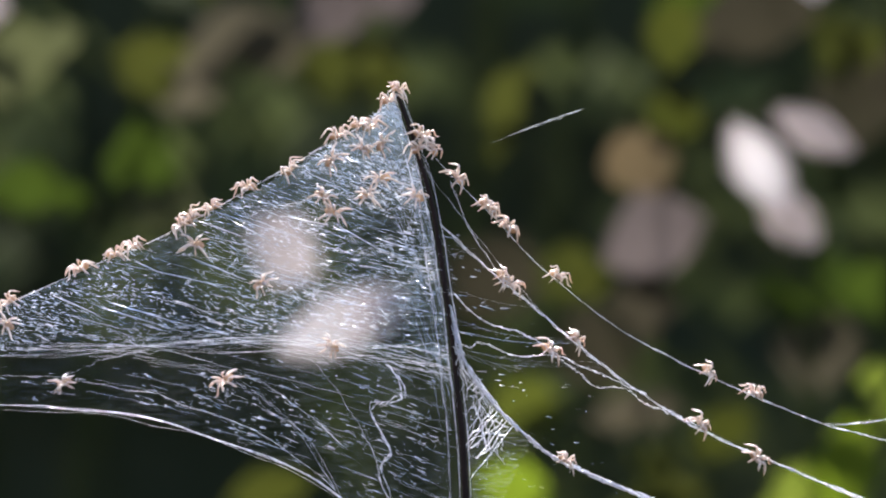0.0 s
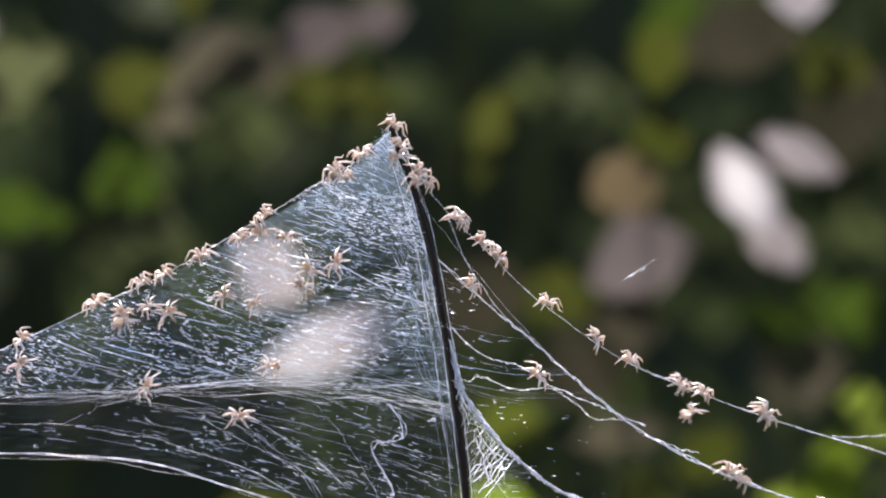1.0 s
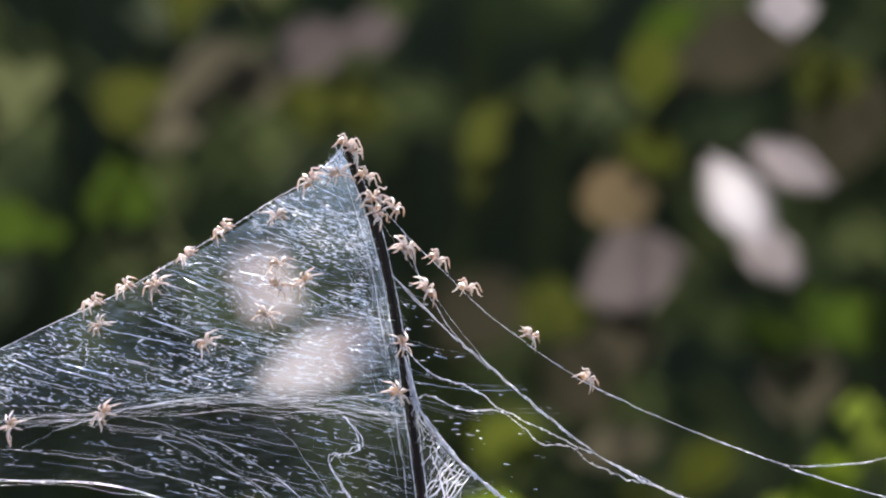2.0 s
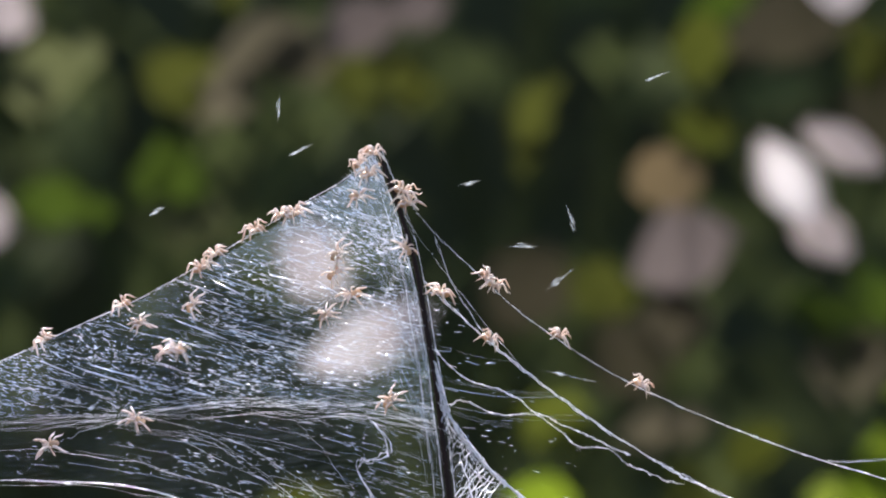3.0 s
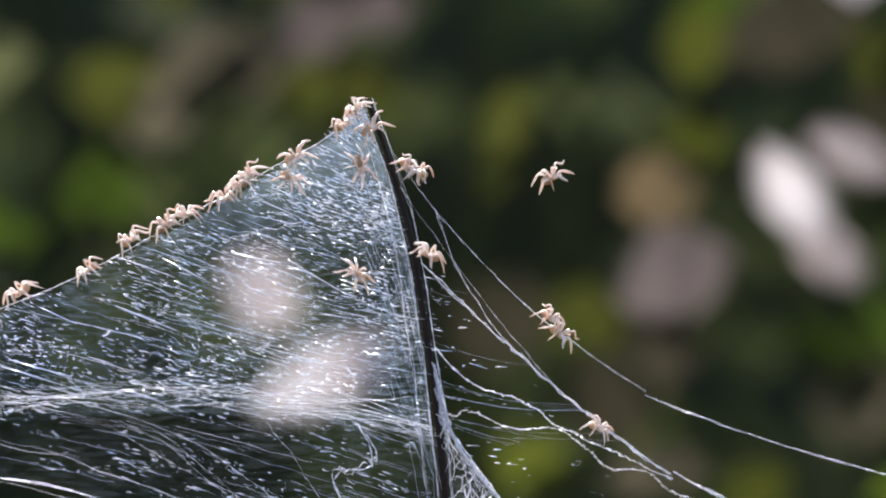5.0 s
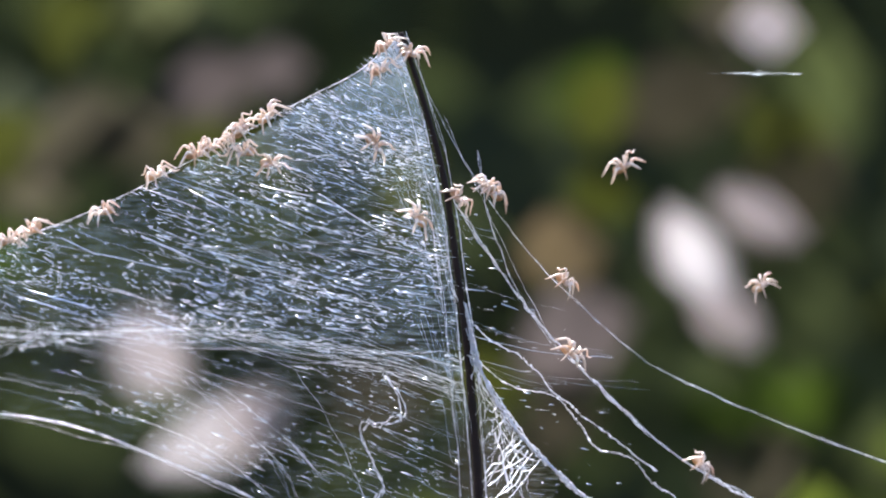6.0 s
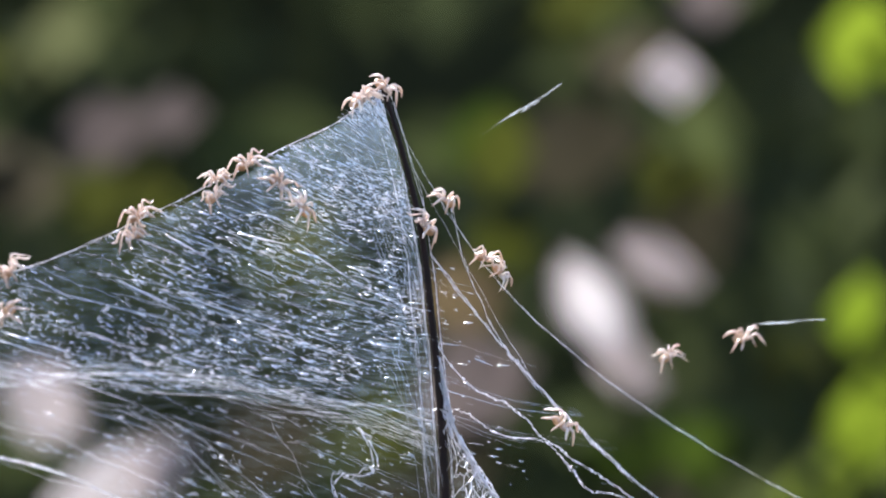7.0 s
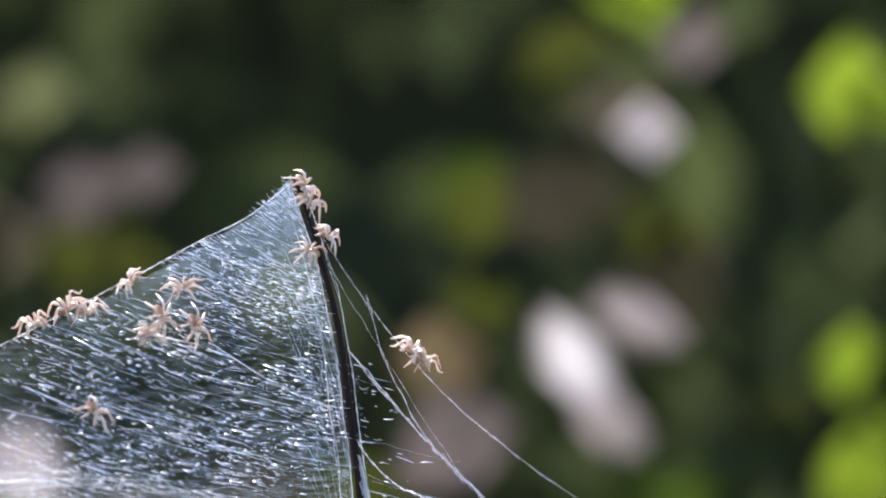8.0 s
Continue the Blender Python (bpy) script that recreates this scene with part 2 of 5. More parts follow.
def ridge_z(u):
    return float(np.interp(u, [p[0] for p in RIDGE], [p[1] for p in RIDGE]))


def bulge(u, v):
    """How far, in mm, the tent's side leans out towards the viewer (below zero), or a thread runs away to its anchor."""
    if u > 3:
        return 7.0 * min(1.0, (u - 3) / 22)
    a = min(1.0, max(0.0, (ridge_z(u) - v) / 22))
    c = min(1.0, max(0.0, (stem_u(v) - u) / 42))
    return -6.0 * a * a * (3 - 2 * a) * c * c * (3 - 2 * c)


def deep(u, v, y=0.0):
    """A place from the nest's own plane, in millimetres, and y before (-) or behind its skin."""
    k = 1 + (bulge(u, v) + y) / 392
    return Vector(((0.85 + (u - 0.85) * k) * MM, (bulge(u, v) + y) * MM, (5.5 + (v - 5.5) * k) * MM))


def flat(pairs, y=0.0):
    return [deep(u, v, y) for u, v in pairs]


# ---- how the wind moves the nest ----
STEM_HUB = Vector((3.3, 0, -50)) * MM
# seconds, degrees by which the stalk's upper part and the web lean over, and their shift in mm
LEAN = ((0.0, 0.0, 0.4, 0.2), (0.5, -1.1, 0.9, 0.8), (1.0, -1.3, 1.3, 0.1), (1.7, -1.4, 1.35, 0.25), (2.5, -1.4, 1.35, 0.4), (3.0, -0.8, 0.4, 0.4), (3.5, -0.4, 0.2, 0.2), (4.0, -0.2, 0.3, -1.5),
        (4.5, 0.25, 0.2, -2.1), (6.0, 0.7, -0.3, 0.8), (6.5, 2.0, -1.5, 0.4), (7.0, 2.25, -1.2, -0.35), (7.5, 2.4, -1.5, -0.8), (8.0, 1.7, -0.9, -0.5))


def turned(hub, degrees, dx=0.0, dz=0.0):
    """A turn in the nest's plane about hub, clockwise for the viewer, and a shift in mm."""
    return Matrix.Translation(Vector(hub) + Vector((dx, 0, dz)) * MM) @ pose(0, 0, 0, 0, degrees, 0) @ Matrix.Translation(-Vector(hub))


def lean(t):
    return turned(STEM_HUB, *(float(np.interp(t, [r[0] for r in LEAN], [r[k] for r in LEAN])) for k in (1, 2, 3)))


# ---- setting ----
def ground_sheet():
    s = Shape()
    s.grid(60, 60, lambda a, b: (((a - 0.5) * 2) ** 3 * 400, ((b - 0.5) * 2) ** 3 * 400,
                                 0.02 * noise.noise(Vector((((a - 0.5) * 2) ** 3 * 900, ((b - 0.5) * 2) ** 3 * 900, 0))) - 0.01))
    tagged(part("ground", s, EARTH), "brown shaded earth with leaf litter", "ground", kind="structure")


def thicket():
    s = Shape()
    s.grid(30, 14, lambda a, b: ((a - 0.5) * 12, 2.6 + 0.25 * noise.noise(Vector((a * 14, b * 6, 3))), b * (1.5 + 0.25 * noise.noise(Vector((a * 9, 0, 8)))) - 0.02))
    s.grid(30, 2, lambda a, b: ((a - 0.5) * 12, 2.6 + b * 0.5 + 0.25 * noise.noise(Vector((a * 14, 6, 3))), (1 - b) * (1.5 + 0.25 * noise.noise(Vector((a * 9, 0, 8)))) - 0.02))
    tagged(part("backdrop", s, DISTANCE), "far thicket behind the garden plants, its shade put into the dark colour", "backdrop", kind="structure")


def leaf_points(w, h, curl=0.15, point=1.0):
    """Place function of a leaf or petal: base at the origin, growing along z, facing y."""
    def place(a, b):
        t = a
        if point > 0.8:
            half = w / 2 * math.sin(math.pi * min(1, t * 0.98 + 0.01)) ** 0.8
        else:
            half = w / 2 * 1.12 * (1.005 - abs(2 * t - 1) ** 1.5) ** 0.85
        x = (b - 0.5) * 2 * half - (1 - point) * 0.3 * w * (t - 0.5) * (point < 0.8)
        y = curl * (x * x / (w / 2) - (t - 0.5) ** 2 * h)
        return (x, y, t * h)
    return place


# places where the hedge lets the backdrop's painted shade show: x, z, half width, half height
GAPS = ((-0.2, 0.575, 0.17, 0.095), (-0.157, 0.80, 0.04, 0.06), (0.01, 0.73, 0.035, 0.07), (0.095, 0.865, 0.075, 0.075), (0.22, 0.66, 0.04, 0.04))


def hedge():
    """Foliage with its shade put into the colour: leaves beyond counting."""
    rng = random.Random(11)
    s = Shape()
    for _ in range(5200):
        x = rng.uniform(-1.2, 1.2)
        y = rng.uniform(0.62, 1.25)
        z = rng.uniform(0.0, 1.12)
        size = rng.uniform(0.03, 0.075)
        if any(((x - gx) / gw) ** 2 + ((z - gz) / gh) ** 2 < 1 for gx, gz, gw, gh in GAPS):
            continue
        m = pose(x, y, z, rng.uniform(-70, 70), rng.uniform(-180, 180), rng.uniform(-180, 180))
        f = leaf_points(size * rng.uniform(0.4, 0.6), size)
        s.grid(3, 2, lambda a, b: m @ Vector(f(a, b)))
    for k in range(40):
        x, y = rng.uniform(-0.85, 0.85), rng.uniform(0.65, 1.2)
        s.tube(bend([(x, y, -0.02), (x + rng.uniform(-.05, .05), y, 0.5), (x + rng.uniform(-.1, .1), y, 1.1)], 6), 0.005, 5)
    tagged(part("hedge_foliage", s, HEDGE, kind="stuff"), "hedge leaves and twigs in deep green toned for shade", "hedge")


ground_sheet()
thicket()
hedge()


# ---- the plants behind the nest, out of focus ----
def plant(name, label, category, x, y, z_top, group=""):
    """An upright stalk from the ground; its leaves are hung on it later."""
    e = tagged(new(name), label, category, group)
    e.matrix_basis = pose(x, y, 0)
    s = Shape().tube(bend([(0, 0, -0.01), (0.006, 0.004, z_top * 0.5), (-0.004, 0.002, z_top)], 14), [0.0016] * 8 + [0.0011] * 7, 6)
    part("stalk", s, tone("green"), e)
    return e


def blade(of, name, u, v, depth, w, h, kind, turn=0.0, lean=30.0, yaw=0.0, curl=0.15, point=1.0, label=""):
    """One leaf or petal of a plant with its middle at (u, v) mm and depth mm behind the nest, turned about the depth axis, on its own stalk."""
    if name == "leaf":
        w, h = w * 0.97, h * 0.88
    ob = new(name, Shape().grid(10, 6, leaf_points(w * MM, h * MM, curl, point)).data(name, tone(kind)))
    ob.parent = of
    m = pose(u * MM, depth * MM, BASE + v * MM) @ pose(0, 0, 0, lean, 0, 0) @ pose(0, 0, 0, 0, 0, yaw) @ pose(0, 0, 0, 0, turn, 0) @ pose(0, 0, -h / 2 * MM)
    ob.matrix_basis = of.matrix_basis.inverted() @ m
    foot = of.matrix_basis.inverted() @ m.translation
    low = max(0.05, foot.z - 0.05 - abs(foot.x) * 0.5)
    s = Shape().tube(bend([foot, foot * 0.5 + Vector((0, 0.012, low * 0.5 + 0.004 )), (0, 0.002, low)], 8), 0.0004, 5)
    part("petiole", s, tone("green"), of)
    if name == "leaf" and kind in ("lime", "moss", "olive", "pale", "green"):
        rng = random.Random(int(u * 7 + v * 13))
        for _ in range(2):
            a = rng.uniform(0, 6.28)
            near = new("leaf", Shape().grid(8, 4, leaf_points(w * 0.55 * MM, h * 0.6 * MM, curl)).data("leaf", tone(kind)))
            near.parent = of
            n = pose((u + math.cos(a) * w * 0.55) * MM, (depth + rng.uniform(4, 14)) * MM, BASE + (v + math.sin(a) * h * 0.4) * MM) @ pose(0, 0, 0, rng.uniform(5, 45), 0, 0) @ pose(0, 0, 0, 0, turn + rng.uniform(-50, 50), 0) @ pose(0, 0, -h * 0.3 * MM)
            near.matrix_basis = of.matrix_basis.inverted() @ n
            root = of.matrix_basis.inverted() @ n.translation
            part("petiole", Shape().tube(bend([root, (root + foot) * 0.5 + Vector((0, 0.004, -0.004)), foot], 6), 0.0005, 5), tone("green"), of)
    if label:
        tagged(ob, label)
    return ob


def flowers():
    p = plant("flowering_plant", "tall plant with large pinkish-white open petals", "flower", 0.1, 0.33, 0.74)
    blade(p, "petal", 82.2, 21.3, 312, 13.5, 28.5, "pearl", -27, 2, 0, 0.2, 0.3)
    blade(p, "petal", 91.0, 8.0, 318, 11.5, 20, "pink", -38, 0, 0, 0.1, 0.2)
    blade(p, "petal", 94, 30, 296, 9.5, 23.5, "pink", -57, 0, 0, 0.1, 0.2)
    q = plant("flowering_plant", "slender plant with one pale pink petal", "flower", 0.128, 0.29, 0.73)
    blade(q, "petal", 88.6, 66.5, 258, 13, 13.5, "blush", 0, -4, 0, 0.1, 0.7)
    r = plant("flowering_plant", "low plant with two whitish petals behind the web", "flower", -0.03, 0.35, 0.69)
    blade(r, "petal", -43.5, 0, 352, 20, 20, "blush", 35, 2, 0, 0.1, 0.4)
    blade(r, "petal", -27, -19.5, 325, 14, 38, "shell", 70, 6, 0, 0.02, 0.3)
    blade(r, "petal", -17.5, -16, 316, 12, 18, "pink", 60, 10, 0, 0.02, 0.4)
    s = plant("flowering_plant", "leafy plant with faded pink petals", "flower", -0.13, 0.36, 0.74)
    blade(s, "petal", -130, 12, 345, 11, 15, "pink", 20, 5, 0, 0.1, 0.4)
    blade(s, "petal", -126, 69, 345, 16, 16, "pink", 40, 5, 0, 0.1, 0.4)


def faded_blossoms():
    # faded petals deeper in shade: that dimness is painted into the mauve tones
    p = plant("faded_flower", "withered plant with tan leaves and dull mauve petals, shade in their colour", "flower", 0.055, 0.34, 0.72)
    blade(p, "petal", 55.5, 3, 322, 24, 30, "mauve", 70, 30, 0, 0.15, 0.4)
    blade(p, "petal", 53, -15, 326, 18, 22, "umber", 8)
    blade(p, "leaf", 50.5, 22.5, 305, 21, 23, "tan", -40)
    q = plant("faded_flower", "withered plant with dull mauve petals, shade in their colour", "flower", -0.025, 0.38, 0.76)
    blade(q, "petal", -30, 64, 345, 17, 24, "dusk", 62)
    blade(q, "petal", -14, 69, 350, 13, 17, "dusk", 70)
    blade(q, "petal", -50, 60, 422, 18, 32, "brown", 78)
    blade(q, "petal", -75, 50, 422, 20, 26, "brown", 45)
    blade(q, "petal", -62, 64, 426, 19, 32, "brown", 70)
    r = plant("faded_flower", "tall withered plant with grey-brown petals", "flower", 0.12, 0.42, 0.80)
    blade(r, "petal", 118, 101, 345, 16, 17, "mauve", 30)
    blade(r, "petal", 99, 85, 350, 16, 26, "brown", 75)
    blade(r, "petal", 88, 65, 372, 24, 40, "umber", 70)
    blade(r, "petal", 118, 42, 378, 26, 40, "umber", 30)
    blade(r, "leaf", 118, -11, 350, 20, 22, "green", -20)
    blade(r, "leaf", 98, -16, 352, 18, 20, "green", 30)
    blade(r, "leaf", 103, -28, 350, 26, 30, "brown", 10)
    blade(r, "leaf", 52, -44, 340, 14, 30, "brown", 80)


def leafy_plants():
    # lime to olive steps paint sunlit against shaded leaves
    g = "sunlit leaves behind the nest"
    a = plant("leafy_plant", "plant with broad leaves toned yellow-green for sunlight", "plant", 0.06, 0.345, 0.75, g)
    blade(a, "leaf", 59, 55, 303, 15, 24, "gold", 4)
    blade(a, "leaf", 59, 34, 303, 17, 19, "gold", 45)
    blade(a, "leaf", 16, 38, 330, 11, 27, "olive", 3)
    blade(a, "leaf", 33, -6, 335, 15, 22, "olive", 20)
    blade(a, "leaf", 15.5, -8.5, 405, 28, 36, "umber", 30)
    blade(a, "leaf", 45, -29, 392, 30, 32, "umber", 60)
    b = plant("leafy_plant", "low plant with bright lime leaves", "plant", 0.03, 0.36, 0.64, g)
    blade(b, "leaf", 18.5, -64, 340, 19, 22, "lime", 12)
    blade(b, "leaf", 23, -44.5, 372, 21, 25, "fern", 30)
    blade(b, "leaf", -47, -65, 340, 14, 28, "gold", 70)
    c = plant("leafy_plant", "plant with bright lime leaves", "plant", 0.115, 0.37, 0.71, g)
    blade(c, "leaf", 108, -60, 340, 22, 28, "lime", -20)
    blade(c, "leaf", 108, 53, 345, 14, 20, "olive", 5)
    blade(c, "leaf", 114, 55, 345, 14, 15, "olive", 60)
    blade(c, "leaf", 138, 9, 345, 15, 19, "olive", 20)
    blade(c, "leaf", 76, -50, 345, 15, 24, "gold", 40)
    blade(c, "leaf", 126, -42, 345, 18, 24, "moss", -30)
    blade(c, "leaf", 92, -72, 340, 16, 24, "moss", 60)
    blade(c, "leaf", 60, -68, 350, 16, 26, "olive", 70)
    d = plant("leafy_plant", "tall plant with lime leaves toned bright for sunlight", "plant", 0.16, 0.38, 0.79, g)
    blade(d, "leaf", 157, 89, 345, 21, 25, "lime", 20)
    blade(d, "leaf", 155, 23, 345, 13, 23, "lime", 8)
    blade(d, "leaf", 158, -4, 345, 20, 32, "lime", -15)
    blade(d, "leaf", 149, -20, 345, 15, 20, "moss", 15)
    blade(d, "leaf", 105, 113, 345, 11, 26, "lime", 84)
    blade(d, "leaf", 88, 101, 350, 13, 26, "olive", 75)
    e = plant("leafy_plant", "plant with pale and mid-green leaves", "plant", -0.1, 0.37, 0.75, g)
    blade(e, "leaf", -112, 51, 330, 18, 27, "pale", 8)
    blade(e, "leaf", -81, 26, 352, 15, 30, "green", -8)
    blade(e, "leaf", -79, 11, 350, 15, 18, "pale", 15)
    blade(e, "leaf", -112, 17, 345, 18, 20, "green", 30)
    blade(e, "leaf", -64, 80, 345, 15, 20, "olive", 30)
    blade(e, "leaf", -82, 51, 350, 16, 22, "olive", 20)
    f = plant("leafy_plant", "plant with leaves toned mid-green for half shade", "plant", -0.03, 0.4, 0.78, g)
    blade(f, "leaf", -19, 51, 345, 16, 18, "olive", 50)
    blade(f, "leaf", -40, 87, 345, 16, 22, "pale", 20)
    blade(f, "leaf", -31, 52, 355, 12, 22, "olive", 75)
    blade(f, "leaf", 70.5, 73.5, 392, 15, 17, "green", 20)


flowers()
faded_blossoms()
leafy_plants()

# ---- the stem that carries the nest ----
def dry_stem(u, v):
    """A thin dark stalk, its own zero at the nest's height; the part above STEM_HUB bends in the wind."""
    ob = new("dry_stem")
    line = bend([(u * MM, 0, v * MM) for u, v in STEM_LINE], 120)
    radii = [(0.29 + 0.27 * min(1, i / 80) ** 0.8 + 0.03 * math.sin(i * 1.9)) * MM for i in range(121)]
    cut = next(i for i, p in enumerate(line) if p.z < STEM_HUB.z)
    part("stalk", Shape().tube(line[:cut + 3], radii[:cut + 3], 10), BARK, ob, "nearly black stalk with a reddish sheen")
    part("lower_stalk", Shape().tube(line[cut - 1:], [r * 1.12 for r in radii[cut - 1:]], 10), BARK, ob)
    ob.matrix_basis = pose(u, 0, BASE + v)
    tagged(ob, "thin dark dry stalk standing upright under the web's tip", "plant stem", "stalks that carry the web")
    return ob


stem = dry_stem(0, 0)
cam.data.dof.focus_object = stem
for u in (-0.0985, 0.0965):
    far = copy_thing(stem, pose(u * (1.0 if u < 0 else 1.033), 0.0 if u < 0 else 0.013, BASE - 0.012 - 0.02 * (u > 0)))
    far["label"] = "thin dark dry stalk that anchors the web's outer threads"

# ---- the web ----
web = tagged(new("spider_web"), "silvery tent-shaped nursery web spun over a dark stalk", "spider web")
web.matrix_basis = pose(0, 0, BASE)


# how far the floor of the tent has tilted in the wind, in degrees, and risen, in mm
SWING = ((0.0, 0.9, 0.2), (0.5, 1.7, -0.5), (1.0, 0.9, -0.3), (2.5, -1.4, -0.1), (3.0, -0.8, 0.0), (3.5, -0.1, 0.1), (4.0, -0.8, 1.5), (4.5, 0.2, 2.0), (6.0, 2.8, 0.7), (6.5, 3.2, 0.5), (7.0, 3.1, 0.8), (7.5, 2.6, 1.2), (8.0, 2.6, 1.2))
SWINGING = []


def swinging(ob):
    SWINGING.append(ob)
    return ob


def bundle(u):
    """The level of the bundle of cross threads that closes the sheet below."""
    return float(np.interp(u, [-104, -68, -48, -28, -12, 1], [-18, -16.2, -15.4, -14.4, -15.4, -17.4]))


def sheet_line(a, jit=0.0, n=26, slope=0.23, floor=-17.0):
    """One course of silk from the ridge down to the stalk; a runs from the tip along the ridge."""
    u0 = -7.0 - 97 * a
    v0 = ridge_z(u0)
    v1 = max(v0 - slope * (0 - u0) - 1.5, floor * 1.6 + jit * 1.5)
    v1 = min(v1, 21.5)
    u1 = stem_u(v1)
    sag = 0.035 * (u1 - u0) * (1 + jit) - 0.5 * jit
    out = []
    for i in range(n + 1):
        b = i / n
        u = u0 + (u1 - u0) * b
        v = v0 + (v1 - v0) * b - sag * math.sin(math.pi * b) * (0.6 + 0.4 * b)
        v = min(v, ridge_z(u))
        out.append((u, v))
    return out


def lower_edge(u):
    """The arched lower rim of the nest."""
    return float(np.interp(u, [-104, -68, -56, -44, -34.6, -23.5, -14, 2.8], [-24, -24.2, -24.6, -25.8, -28.6, -32.6, -38, -52]))


def low_slope(u, v):
    """Which way the silk runs below the bundle: level far out, falling steeply towards the stalk and the lower rim."""
    return -0.12 - 0.17 * max(0.0, min(1.0, (u + 60) / 60)) - 0.005 * max(0.0, -17 - v)


def sheet_veil():
    def place(a, b):
        low, high = -104 + 105.4 * b, -104 + 97 * b
        v = bundle(low) + (ridge_z(high) - bundle(low)) * a
        u = low + (high - low) * a
        u += (stem_u(v) - 0.7 - (1.4 - 8.4 * a)) * b ** 4
        return deep(u, v)
    part("sheet", Shape().grid(40, 60, place), VEIL, web, "thin bluish-white silk sheet")

    def hanging(a, b):
        v = -17.5 - 33 * b
        u = -88 + (stem_u(v) + 88) * a
        top, low = bundle(u), lower_edge(u)
        return deep(u, top + (low - top) * b, 0.8)
    swinging(part("lower_sheet", Shape().grid(48, 16, hanging), VEIL_LOW, web, "thin torn silk floor under the bundle of threads"))


def sheet_threads():
    rng = random.Random(5)
    s = Shape()
    for k in range(310):
        a = rng.random() ** 1.1
        jit = rng.uniform(-1, 1)
        line = sheet_line(a, jit, 26, rng.gauss(0.22, 0.05), rng.uniform(-18, -11))
        lo = rng.randrange(0, 23)
        hi = min(26, lo + rng.choice((2, 3, 4, 5, 7, 10)))
        y = rng.uniform(-0.6, 0.4)
        pts = []
        for u, v in line[lo:hi + 1]:
            if v < bundle(u) + 0.6 + jit:
                break
            v += 0.35 * noise.noise(Vector((u * 0.35, k, 0))) + 0.12 * noise.noise(Vector((u * 1.7, k, 3)))
            pts.append(deep(u, min(v, ridge_z(u)), y))
        if len(pts) > 2:
            s.tube(pts, rng.choice((0.008, 0.011, 0.014, 0.019, 0.026)) * MM, 3, False)
    # silk of the floor that hangs below the bundle
    low = Shape()
    for k in range(60):
        u = -62 + 62 * rng.random() ** 0.45
        v = rng.uniform(max(lower_edge(u), -46), bundle(u))
        y, r, pts = rng.uniform(-0.5, 2.5), rng.choice((0.007, 0.009, 0.012, 0.017)) * MM, []
        for i in range(rng.choice((4, 6, 9, 13))):
            if u > stem_u(v) or v < lower_edge(u):
                break
            pts.append(deep(u, v + 0.3 * noise.noise(Vector((u * 0.4, k, 7))), y))
            a = low_slope(u, v) + 0.25 * noise.noise(Vector((k, 1, 4)))
            u, v = u + 1.4 * math.cos(a), v + 1.4 * math.sin(a)
        if len(pts) > 2:
            low.tube(pts, r, 3, False)
    swinging(tagged(part("lower_threads", low, SILK, web, "sparse slanting threads under the bundle"), kind="stuff"))
    # cross threads near the stalk
    for k in range(60):
        v = rng.uniform(-16, 18)
        du = rng.uniform(1, 6)
        u = stem_u(v) - du
        e = rng.uniform(4, 12)
        if u > ridge_z(u) or v > ridge_z(u) - 1:
            continue
        v2 = v - e
        s.tube(bend(flat([(u, v), (stem_u(v - e / 2) - du * 0.8, v - e / 2), (stem_u(v2) - du * rng.uniform(0.2, 1), v2)], -0.5), 6), rng.uniform(0.006, 0.017) * MM, 3, False)
    tagged(part("fine_threads", s, SILK, web, "fine parallel silk threads"), kind="stuff")


